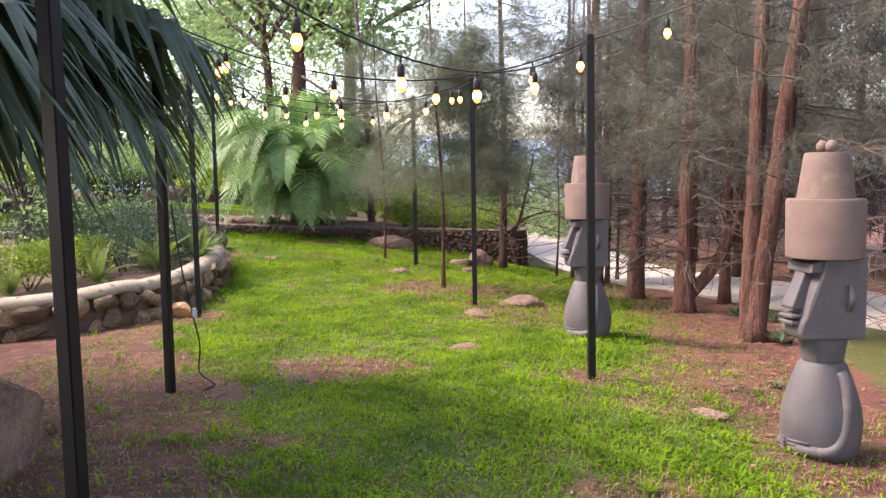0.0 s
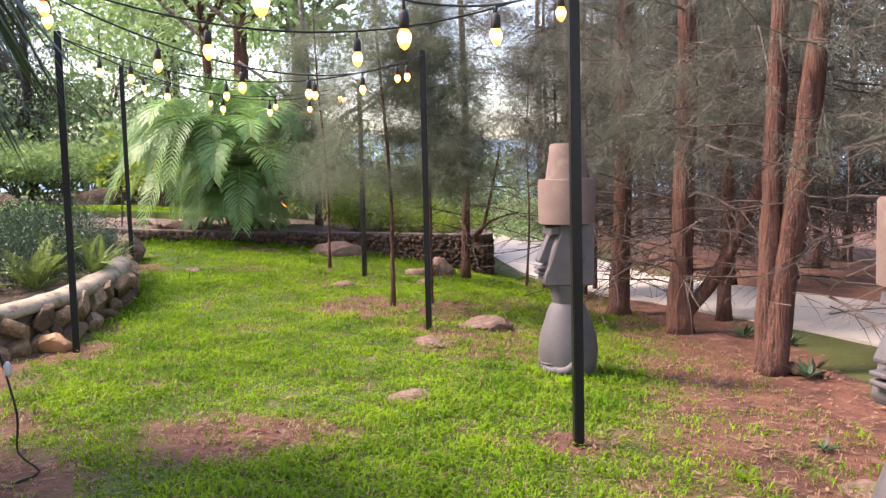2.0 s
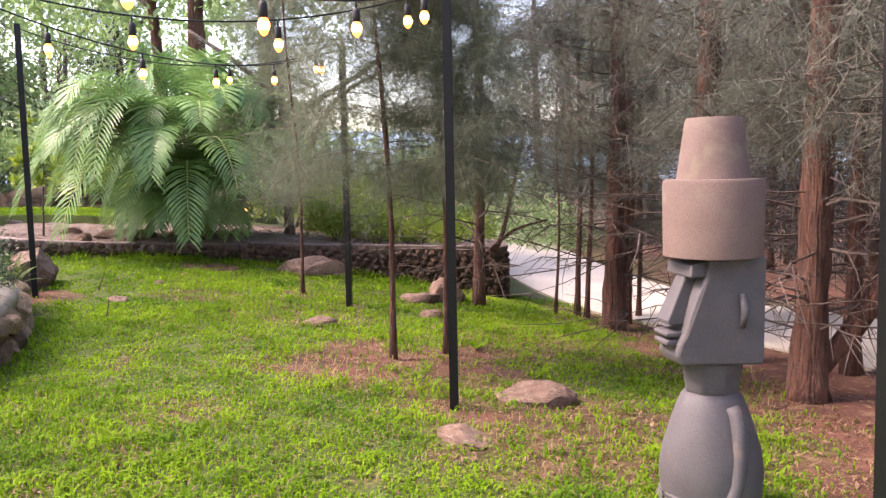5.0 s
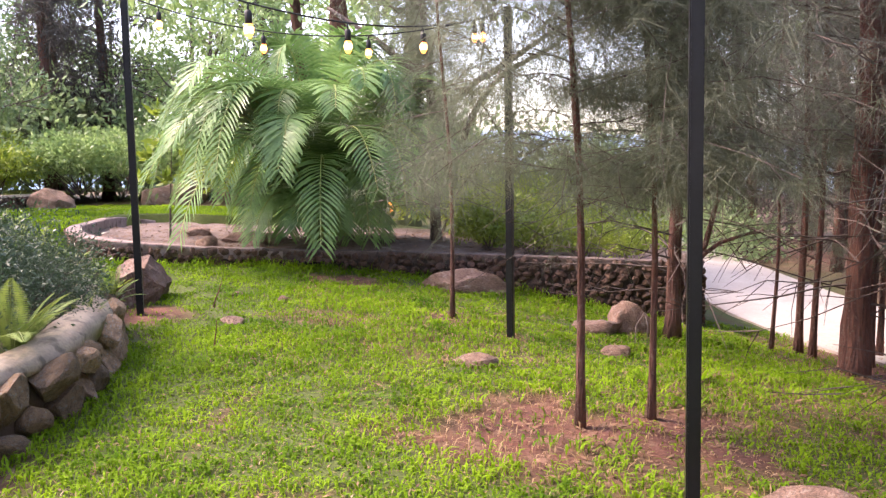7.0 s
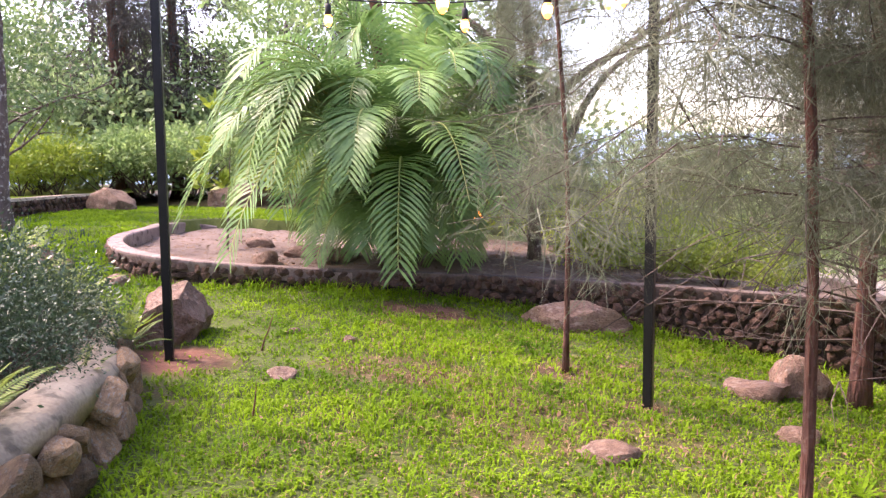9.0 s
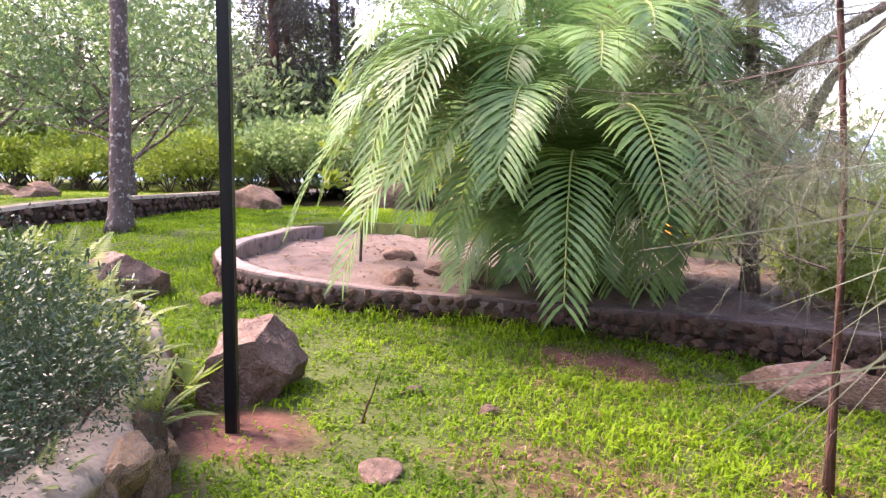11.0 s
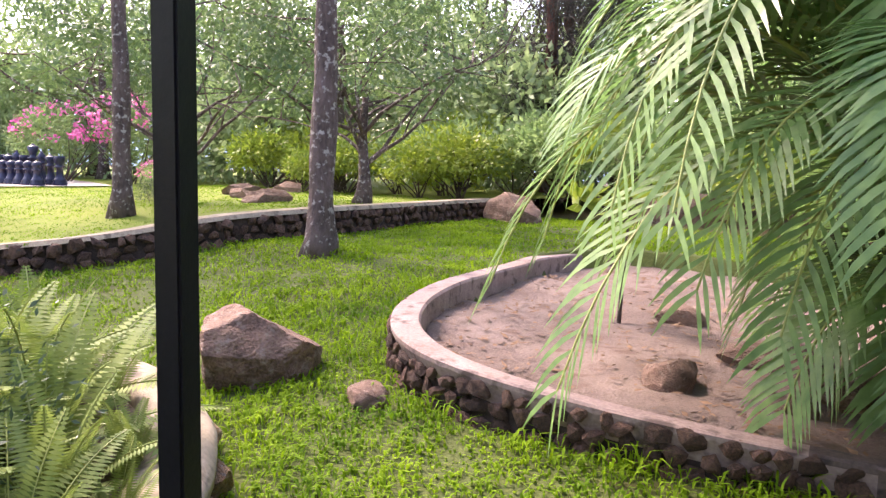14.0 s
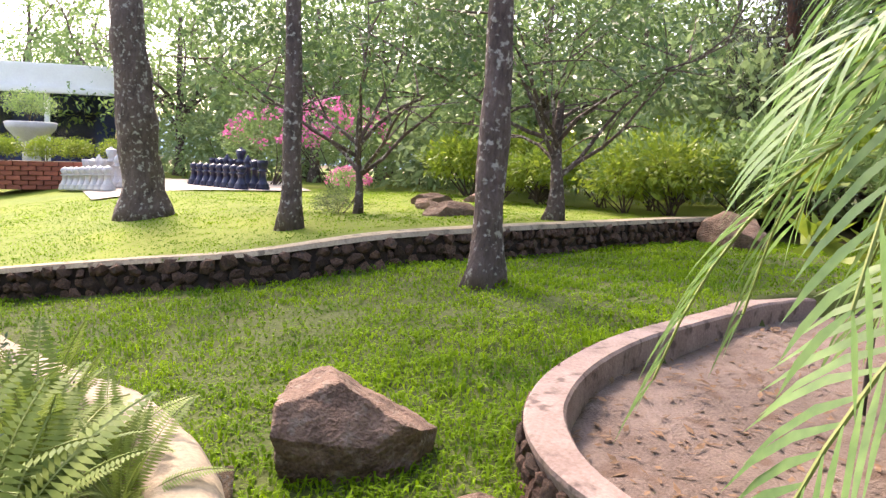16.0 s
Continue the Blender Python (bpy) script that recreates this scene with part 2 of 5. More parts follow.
def dirt(x, y):
    """How bare the lawn is, 0 to 1."""
    n1 = noise.noise(Vector((x * 1.3, y * 1.3, 0.3))) * 0.55 + noise.noise(Vector((x * 4.1, y * 4.1, 2.3))) * 0.4
    edge = -0.35 - 0.42 * max(0, y - 2.5) if y < 6 else -1.85 - 0.25 * (y - 6)
    v = smooth01(-0.45, 0.35, edge - x + n1) if y < 10.5 else 0
    v = max(v, smooth01(-0.6, 0.5, x - (1.95 if y < 8 else 1.95 + 0.04 * (y - 8)) + n1 * 1.2) if 3 < y < 15.5 else 0)
    v = max(v, 0.75 * smooth01(3.9, 3.1, y + n1))
    for px, py, rx, ry, k in BARE:
        d = ((x - px) / rx) ** 2 + ((y - py) / ry) ** 2
        v = max(v, k * smooth01(1.7, 0.3, d + n1 * 1.9))
    v = max(v, (0.65 if x > -4 else 0.2) * smooth01(0.25, 0.65, 0.8 * noise.noise(Vector((x * 2.3, y * 2.3, 11))) + 0.6 * noise.noise(Vector((x * 7, y * 7, 12)))))
    if x > 3.6 + 0.12 * (y - 8):
        v *= 0.15
    return v


BARE = [(-0.85, 6.5, 0.62, 0.42, 1), (1.12, 6.46, 0.25, 0.25, 1), (0.36, 9.75, 0.28, 0.35, 1), (-1.9, 5.8, 0.5, 0.5, 1), (-2.58, 8.87, 0.3, 0.3, 1),
        (0.3, 10.8, 1.0, 0.8, 1), (0.9, 9.4, 0.8, 0.9, 0.75), (-1.0, 12.6, 0.7, 0.5, 0.4), (1.2, 12.0, 0.7, 0.9, 0.55), (-0.42, 13.2, 0.15, 0.15, 1), (-3.44, 13.08, 0.35, 0.25, 1), (-2.2, 14.9, 0.45, 0.25, 1), (-0.92, 13.7, 0.25, 0.25, 0.8),
        (-1.9, 13.3, 0.4, 0.3, 0.6), (-1.3, 9.6, 0.4, 0.3, 0.5), (1.7, 5.9, 0.7, 0.4, 0.6), (0.2, 3.6, 0.5, 0.4, 1), (1.1, 4.0, 0.6, 0.4, 0.8)]


# planter of the palm: x, y, top z
PLANT = [(1.6, 19.5, 0.0), (1.55, 17, 0.36), (1.5, 15.4, 0.44), (1.38, 15.08, 0.44), (1.0, 15.12, 0.45), (-0.5, 15.5, 0.48), (-1.6, 15.62, 0.51), (-2.6, 15.45, 0.56), (-3.7, 15.15, 0.63), (-4.5, 15.05, 0.70),
         (-5.0, 15.2, 0.74), (-5.38, 15.55, 0.77), (-5.7, 16.05, 0.78), (-5.97, 16.65, 0.78), (-6.2, 17.5, 0.78), (-6.42, 18.4, 0.78), (-6.35, 19.2, 0.72), (-5.2, 19.7, 0.55), (-1.5, 19.7, 0.2), (1.6, 19.7, -0.1)]



def in_planter(x, y):
    """True within the planter's outline."""
    odd = False
    for (ax, ay, _), (bx, by, _) in zip(PLANT, PLANT[1:] + PLANT[:1]):
        if (ay > y) != (by > y) and x < ax + (y - ay) / (by - ay) * (bx - ax):
            odd = not odd
    return odd


def bare_at(x, y):
    """The lawn's bareness, fading into a half-bare woodland floor far off."""
    k = smooth01(2, -1, y) + smooth01(-6, -9, x) * smooth01(12, 10, y) + smooth01(20, 24, y) + smooth01(5.5, 7.5, x + 0.33 * (y - 10))
    n1 = 0.5 + 0.6 * noise.noise(Vector((x * 0.4, y * 0.4, 5))) + 0.3 * noise.noise(Vector((x * 1.5, y * 1.5, 6)))
    n1 += 0.45 * smooth01(4, 6, x)
    return dirt(x, y) * max(0, 1 - k) + n1 * min(1, k)


def axis(lo, hi, step, far):
    a = [lo + i * step for i in range(int((hi - lo) / step) + 1)]
    d, up = step, a[-1]
    left, right = [], []
    lo0 = lo
    while d < far:
        d *= 1.6
        up += d
        lo0 -= d
        right.append(up)
        left.append(lo0)
    return left[::-1] + a + right


XS, YS = axis(-9.5, 7.0, 0.12, 250), axis(0.0, 22.0, 0.12, 250)
gv = [(x, y, gz(x, y) + 0.02 * noise.noise(Vector((x * 1.1, y * 1.1, 0))) - (0.35 if in_planter(x, y) and in_planter(x + .12, y) and in_planter(x - .12, y) and in_planter(x, y - .12) else 0)) for y in YS for x in XS]
nx = len(XS)
gf = [(j * nx + i, j * nx + i + 1, (j + 1) * nx + i + 1, (j + 1) * nx + i) for j in range(len(YS) - 1) for i in range(nx - 1)]
gm = bpy.data.meshes.new("ground")
gm.from_pydata(gv, [], gf)
gm.polygons.foreach_set("use_smooth", [True] * len(gf))
att = gm.attributes.new("bare", 'FLOAT', 'POINT')
att.data.foreach_set("value", [max(0.0, min(1.0, bare_at(x, y))) for x, y, z in gv])
M_GROUND = mat("lawn_soil", M_DIRT_A, M_DIRT_B, 0.95, 3.5, 45, 1.0, mix3=(0.15, 0.08, 0.05))
n, l = M_GROUND.node_tree.nodes, M_GROUND.node_tree.links
src = n["Principled BSDF"].inputs["Base Color"].links[0].from_socket
at = n.new("ShaderNodeAttribute")
at.attribute_name = "bare"
gmix, gn, gr = n.new("ShaderNodeMix"), n.new("ShaderNodeTexNoise"), n.new("ShaderNodeMix")
gmix.data_type = gr.data_type = 'RGBA'
gn.inputs["Scale"].default_value = 30
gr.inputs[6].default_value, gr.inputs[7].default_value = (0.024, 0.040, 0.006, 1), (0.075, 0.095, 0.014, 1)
l.new(n["Texture Coordinate"].outputs["Object"], gn.inputs["Vector"])
l.new(gn.outputs[0], gr.inputs[0])
l.new(at.outputs["Fac"], gmix.inputs[0])
l.new(gr.outputs[2], gmix.inputs[6])
l.new(src, gmix.inputs[7])
l.new(gmix.outputs[2], n["Principled BSDF"].inputs["Base Color"])
gm.materials.append(M_GROUND)
ground = tagged(new("ground", gm), "sloping garden lawn with bare red earth patches", "ground", kind="structure")

# ---- driveway ----
def strip(name, pts, w0, w1, lift, material, label, cat):
    line = spline(pts, 0.4)
    b = MB()
    vs = []
    for i, p in enumerate(line):
        d = (line[min(i + 1, len(line) - 1)] - line[max(i - 1, 0)]).normalized()
        s = Vector((d.y, -d.x, 0))
        for o in (w0, w1):
            q = p + s * o
            vs.append((q.x, q.y, gz(q.x, q.y) + lift))
        for o in (w1, w0):
            q = p + s * o
            vs.append((q.x, q.y, gz(q.x, q.y) - 0.15))
    m = len(line)
    fs = [(i * 4 + k, i * 4 + (k + 1) % 4, i * 4 + 4 + (k + 1) % 4, i * 4 + 4 + k) for i in range(m - 1) for k in range(4)]
    b.add(vs, fs)
    return tagged(b.obj(name, [material]), label, cat, kind="structure")


strip("road", [(1.9, 30, 0), (1.75, 22, 0), (2.2, 16.6, 0), (3.5, 12.6, 0), (4.75, 8.6, 0), (6.2, 4, 0), (8, -3, 0)], -2.3, 0.0, 0.03, M_DRIVE, "pale concrete driveway winding past the trees", "driveway")


# ---- walls ----
def sweep(name, line, prof, material, parent=None, closed=True):
    """prof(i, p) gives the cross-section as (offset to the line's right, z) pairs."""
    b, vs = MB(), []
    m = len(line)
    for i, p in enumerate(line):
        d = (line[min(i + 1, m - 1)] - line[max(i - 1, 0)])
        d.z = 0
        d.normalize()
        s = Vector((d.y, -d.x, 0))
        row = prof(i, p)
        for o, z in row:
            q = p + s * o
            vs.append((q.x, q.y, z))
    k = len(row)
    fs = [(i * k + j, (i + 1) * k + j, (i + 1) * k + (j + 1) % k, i * k + (j + 1) % k) for i in range(m - 1) for j in range(k)]
    fs += [tuple(range(k)), tuple((m - 1) * k + j for j in range(k - 1, -1, -1))]
    b.add(vs, fs)
    return b.obj(name, [material], parent=parent)


def stone_mesh(name, seed, material, cut=5, sub=2, smooth=False):
    bm = bmesh.new()
    bmesh.ops.create_icosphere(bm, subdivisions=sub, radius=0.5)
    r = random.Random(seed)
    planes = [(Vector((r.gauss(0, 1), r.gauss(0, 1), r.gauss(0, 1))).normalized(), r.uniform(0.24, 0.40)) for _ in range(cut + 4)]
    for v in bm.verts:
        for nn, d in planes:
            h = v.co.dot(nn) - d
            if h > 0:
                v.co -= nn * h * 0.96
        v.co *= 1 + 0.10 * noise.noise(v.co * 3 + Vector((seed, 0, 0)))
        if smooth:
            v.co *= 1 + 0.16 * noise.noise(v.co * 2.2 + Vector((3, seed, 0))) + 0.085 * noise.noise(v.co * 7 + Vector((0, seed, 0))) + 0.025 * noise.noise(v.co * 18)
    me = bpy.data.meshes.new(name)
    bm.to_mesh(me)
    bm.free()
    if smooth:
        me.polygons.foreach_set("use_smooth", [True] * len(me.polygons))
    me.materials.append(material)
    return me


def stones_on(line, prof, meshes, parent, size, name, inset=0.0, limit=300, near=None):
    """Rows of rough stones on the face at the line's right."""
    made, rest = 0, MB()
    acc, m = 0.0, len(line)
    r = random.Random(11)
    lens = [0.0]
    for i in range(1, m):
        lens.append(lens[-1] + (line[i] - line[i - 1]).length)
    rows = 0
    zoff = 0.0
    while True:
        s, any_ = r.uniform(0, size), False
        while s < lens[-1]:
            i = min(m - 2, next(k for k in range(m - 1) if lens[k + 1] >= s))
            p = line[i].lerp(line[i + 1], (s - lens[i]) / max(1e-6, lens[i + 1] - lens[i]))
            d = (line[i + 1] - line[i])
            d.z = 0
            d.normalize()
            out = Vector((d.y, -d.x, 0))
            z0, z1 = prof(p)
            w, h = size * r.uniform(0.6, 1.7), size * r.uniform(0.7, 1.3)
            z = z0 + zoff + size * 0.4 + r.uniform(-0.12, 0.12) * size
            if z + h * 0.25 < z1:
                any_ = True
                q = p + out * (inset + r.uniform(-0.12, 0.1) * size)
                mm = Matrix.Translation((q.x, q.y, z)) @ Matrix.Rotation(math.atan2(d.y, d.x), 4, 'Z') @ Euler((r.uniform(-.4, .4), r.uniform(-.5, .5), r.uniform(-.4, .4))).to_matrix().to_4x4() @ Matrix.Diagonal((w * 1.15, size * 0.8, h * 1.2, 1))
                me = r.choice(meshes)
                if made < limit and (near is None or near(p)):
                    o = new(name, me)
                    o.parent = parent
                    o.matrix_basis = mm
                    made += 1
                else:
                    rest.add([tuple(mm @ v.co) for v in me.vertices], [tuple(f.vertices) for f in me.polygons])
            s += w
        zoff += size * 0.82
        rows += 1
        if not any_ or rows > 8:
            break
    if rest.v:
        ob = rest.obj("small_stones", [meshes[0].materials[0]], parent=parent)
        tagged(ob, kind="stuff")


RUB = [stone_mesh("rubble", 20 + i, M_RUBBLE, 6, 3) for i in range(7)]
LAV = [stone_mesh("lava", 40 + i, M_LAVA, sub=1) for i in range(7)]

# retaining wall of the raised bed: x, y, height over the lawn
BED = [(-9.5, 7.3, 0.38), (-6.5, 7.45, 0.38), (-4.3, 7.95, 0.4), (-3.3, 8.5, 0.42), (-2.88, 9.3, 0.42), (-2.83, 10.6, 0.42), (-2.93, 11.3, 0.42), (-3.1, 11.85, 0.38), (-3.3, 12.25, 0.34), (-3.6, 12.72, 0.29), (-3.9, 13.15, 0.26),
       (-4.5, 13.8, 0.26), (-5.1, 14.13, 0.26), (-5.75, 14.24, 0.26), (-6.4, 14.2, 0.26), (-7.9, 13.9, 0.28), (-10, 13.6, 0.3)]
bed_line = [Vector((p.x, p.y, p.z)) for p in spline(BED, 0.12)]


def bed_top(p):
    return gz(p.x, p.y) + p.z


bed = tagged(empty("wall_bed"), "rubble stone retaining wall with a rounded render cap", "stone wall", kind="structure")
sweep("wall_core", bed_line, lambda i, p: [(-0.19, gz(p.x, p.y) - 0.2), (-0.19, bed_top(p) - 0.05), (-0.06, bed_top(p) - 0.05), (0.0, gz(p.x, p.y) - 0.2)], M_MORTAR, bed)


def bed_cap(i, p):
    t = bed_top(p) + 0.03 * noise.noise(Vector((i * 0.22, 0, 0))) + 0.012 * noise.noise(Vector((i * 0.7, 3, 0)))
    j = 0.03 * noise.noise(Vector((i * 0.21, 5, 0))) + 0.015 * noise.noise(Vector((i * 0.6, 8, 0)))
    hang = 0.10 + 0.13 * max(0, noise.noise(Vector((i * 0.17, 2, 0))) + 0.4 * noise.noise(Vector((i * 0.6, 4, 0))))
    return [(-0.22, t - 0.08), (-0.21, t - 0.025), (-0.17, t - 0.003), (-0.11, t + 0.004), (-0.05 + j, t), (0.0 + j, t - 0.02), (0.03 + j, t - 0.06), (0.03 + j * 0.5, t - hang)]


cap = sweep("cap", bed_line, bed_cap, M_CAP, bed)
cap.data.polygons.foreach_set("use_smooth", [True] * len(cap.data.polygons))

pl_line = spline(PLANT, 0.1)[::-1]
planter = tagged(empty("wall_planter"), "low planter wall of dark lava stone with pinkish render cap", "stone wall", kind="structure")
sweep("wall_core", pl_line, lambda i, p: [(-0.01, gz(p.x, p.y) - 0.2), (-0.02, p.z - 0.04), (-0.08, p.z - 0.04), (-0.08, gz(p.x, p.y) - 0.4)], M_LAVAMORTAR, planter)


def pl_cap(i, p):
    j = 0.012 * noise.noise(Vector((i * 0.3, 9, 0)))
    w = 0.085 + 0.05 * smooth01(-4.0, -5.2, p.x)
    return [(0.012, p.z - 0.028), (0.012, p.z - 0.008), (0.0, p.z + j * 0.5), (-w + j, p.z + j * 0.5), (-w - 0.012 + j, p.z - 0.015), (-w - 0.017, p.z - 0.4)]


cap = sweep("cap", pl_line, pl_cap, M_PINKCAP, planter)
cap.data.materials.append(M_DARKCAP)
# the cap turns to the darker render right of about x = -2.9
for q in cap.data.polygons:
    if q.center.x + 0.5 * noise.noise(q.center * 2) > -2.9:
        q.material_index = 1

# wall of the upper lawn
UP = [(x, y, gz(x, y) + 0.265) for x, y in [(-13.5, 9.5), (-11.7, 12.3), (-10.6, 14.0), (-9.85, 14.95), (-9.15, 15.75), (-8.83, 16.7), (-8.78, 17.7), (-9.1, 19.5), (-9.35, 21.2), (-9.1, 21.9)]]
up_line = spline(UP, 0.15)
upper = tagged(empty("wall_upper"), "low dark stone wall with a pale cap edging the upper lawn", "stone wall", kind="structure")
sweep("wall_core", up_line, lambda i, p: [(-0.22, gz(p.x, p.y) - 0.3), (-0.22, p.z - 0.03), (-0.03, p.z - 0.03), (0.0, gz(p.x, p.y) - 0.3)], M_LAVAMORTAR, upper)
sweep("cap", up_line, lambda i, p: [(-0.25, p.z - 0.03), (-0.24, p.z + 0.01), (-0.02, p.z + 0.01), (0.01, p.z - 0.03)], M_CAP, upper)

# ---- earth fills ----
def fill(name, outline, zf, material, label, cat, step=0.2):
    """An earth surface inside an outline, gently uneven."""
    bm = bmesh.new()
    vs = [bm.verts.new((p[0], p[1], 0)) for p in outline]
    bm.faces.new(vs)
    xs, ys = [p[0] for p in outline], [p[1] for p in outline]
    for k in range(int((max(xs) - min(xs)) / step)):
        bmesh.ops.bisect_plane(bm, geom=bm.verts[:] + bm.edges[:] + bm.faces[:], plane_co=(min(xs) + step * (k + 0.5), 0, 0), plane_no=(1, 0, 0))
    for k in range(int((max(ys) - min(ys)) / step)):
        bmesh.ops.bisect_plane(bm, geom=bm.verts[:] + bm.edges[:] + bm.faces[:], plane_co=(0, min(ys) + step * (k + 0.5), 0), plane_no=(0, 1, 0))
    for v in bm.verts:
        v.co.z = zf(v.co.x, v.co.y)
    bmesh.ops.recalc_face_normals(bm, faces=bm.faces[:])
    if sum(f.normal.z for f in bm.faces) < 0:
        bmesh.ops.reverse_faces(bm, faces=bm.faces[:])
    me = bpy.data.meshes.new(name)
    bm.to_mesh(me)
    bm.free()
    me.polygons.foreach_set("use_smooth", [True] * len(me.polygons))
    me.materials.append(material)
    return tagged(new(name, me), label, cat, kind="structure")


def offset_line(line, o, every=3):
    out = []
    for i in range(0, len(line), every):
        d = line[min(i + 1, len(line) - 1)] - line[max(i - 1, 0)]
        d.z = 0
        d.normalize()
        out.append((line[i].x + d.y * o, line[i].y - d.x * o))
    return out


def bed_z(x, y):
    return gz(x, y) + (0.31 if y < 11 else 0.31 - 0.11 * smooth01(11, 13, y)) + 0.04 * noise.noise(Vector((x * 0.9, y * 0.9, 4)))


def sand_z(x, y):
    base = 0.40 - 0.043 * x if x < 1.5 else 0.335
    return base - 0.02 + 0.06 * noise.noise(Vector((x * 1.2, y * 1.2, 1))) + 0.035 * noise.noise(Vector((x * 4, y * 4, 3))) + 0.14 * math.exp(-((x + 2.4) ** 2 + (y - 16.5) ** 2) / 1.2)


fill("bed_soil", offset_line(bed_line, -0.12) , bed_z, M_SOIL, "dark leaf-strewn soil of the raised bed", "soil")
sand = fill("planter_sand", offset_line(pl_line, -0.07), sand_z, M_SAND, "pale raked sand filling the planter", "sand", 0.12)
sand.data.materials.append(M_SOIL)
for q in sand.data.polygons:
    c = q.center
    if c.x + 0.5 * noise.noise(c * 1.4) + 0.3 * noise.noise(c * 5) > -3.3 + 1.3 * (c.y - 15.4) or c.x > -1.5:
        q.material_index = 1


def lawn_z(x, y):
    return gz(x, min(y, 22)) + 0.24 + 0.03 * noise.noise(Vector((x * 0.5, y * 0.5, 8)))


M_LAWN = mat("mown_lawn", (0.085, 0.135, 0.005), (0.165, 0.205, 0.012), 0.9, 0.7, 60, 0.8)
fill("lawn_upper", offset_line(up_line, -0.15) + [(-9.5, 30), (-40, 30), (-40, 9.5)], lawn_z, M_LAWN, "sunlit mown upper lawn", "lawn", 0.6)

# ---- poles ----
def boxmesh(name, sx, sy, sz, material, bevel=0.005, base=True):
    bm = bmesh.new()
    bmesh.ops.create_cube(bm, size=1)
    for v in bm.verts:
        v.co = Vector((v.co.x * sx, v.co.y * sy, (v.co.z + (0.5 if base else 0)) * sz))
    bmesh.ops.bevel(bm, geom=bm.edges[:], offset=bevel, segments=2, affect='EDGES')
    me = bpy.data.meshes.new(name)
    bm.to_mesh(me)
    bm.free()
    me.materials.append(material)
    return me


POLES = {"A": (1.125, 6.46), "B": (0.36, 9.78), "C": (-0.42, 13.2), "L0": (-1.19, 2.68), "L1": (-1.9, 5.81), "L2": (-2.57, 8.88), "D": (-3.44, 13.08)}
PM = boxmesh("pole", 0.055, 0.055, 2.72, M_POLE)
TOP = {}
for k, (x, y) in POLES.items():
    o = tagged(new("pole", PM), "black painted square steel pole for string lights", "pole", group="string light poles")
    z = gz(x, y) - 0.12
    o.matrix_basis = pose(x, y, z, rng.uniform(-0.3, 0.3), rng.uniform(-0.3, 0.3), rng.uniform(-20, 20))
    TOP[k] = Vector((x, y, z + 2.68))

# ---- string lights ----
bb = MB()
# amber ends put the orange halo around the bright core into the bulb's colour
bb.tube([(0, 0, -0.10), (0, 0, -0.110), (0, 0, -0.120)], [0.012, 0.019, 0.023], 10, 1, caps=False)
bb.tube([(0, 0, -0.120), (0, 0, -0.135), (0, 0, -0.152)], [0.023, 0.026, 0.022], 10, 0, caps=False)
bb.tube([(0, 0, -0.152), (0, 0, -0.166), (0, 0, -0.176)], [0.022, 0.016, 0.005], 10, 1)
BULB = bb.obj("bulb", [M_BULB, M_AMBER], True)
BULB_ME = BULB.data
bpy.data.objects.remove(BULB)
bb = MB()
bb.tube([(0, 0, 0), (0, 0, -0.04)], [0.006, 0.006], 6)
bb.tube([(0, 0, -0.035), (0, 0, -0.05), (0, 0, -0.098), (0, 0, -0.104)], [0.012, 0.019, 0.019, 0.015], 10)
SOCK = bb.obj("socket", [M_CABLE], True)
SOCK_ME = SOCK.data
bpy.data.objects.remove(SOCK)


def string_light(a, b_, sag, gap=0.62, first=0.3):
    e = tagged(empty("string_light", a.x, a.y, a.z), "black cable string of warm glowing filament bulbs", "string light", group="festoon strings")
    pts = []
    for i in range(25):
        t = i / 24
        p = a.lerp(b_, t) - a
        p.z -= sag * 4 * t * (1 - t)
        pts.append(p)
    m = MB()
    m.tube(pts, [0.0055] * 25, 5)
    m.obj("cable", [M_CABLE], True, e)
    total = (b_ - a).length
    s = first
    while s < total - 0.2:
        t = s / total
        p = a.lerp(b_, t) - a
        p.z -= sag * 4 * t * (1 - t)
        for me in (SOCK_ME, BULB_ME):
            o = new("socket" if me is SOCK_ME else "bulb", me)
            o.parent = e
            o.matrix_basis = Matrix.Translation(p)
        s += gap
    return e


for a, c, sag in [("A", "L1", 0.36), ("B", "L2", 0.30), ("B", "L1", 0.38), ("C", "D", 0.25), ("C", "L2", 0.35), ("L0", "A", 0.45)]:
    string_light(TOP[a], TOP[c], sag, rng.uniform(0.72, 0.86), rng.uniform(0.2, 0.5))
string_light(TOP["A"], Vector((4.28, 4.4, gz(4.3, 4.4) + 3.8)), 0.08, 0.9, 0.6)

# unlit clear bulbs bunched on a pole top
cl = tagged(empty("bulb_cluster", -1.9, 5.81, TOP["L1"].z), "bunch of unlit clear glass globe bulbs", "bulbs")
for dx, dy, dz in [(-0.13, -0.05, -0.02), (-0.09, 0.04, -0.12), (0.07, -0.05, -0.14), (0.12, 0.02, -0.05), (-0.02, -0.08, -0.17)]:
    m = MB()
    m.tube([(dx, dy, dz + 0.03 * math.cos(q * math.pi / 8) * 1.6) for q in range(9)], [max(0.003, 0.048 * math.sin(q * math.pi / 8)) for q in range(9)], 12)
    m.obj("globe", [M_GLASS], True, cl)

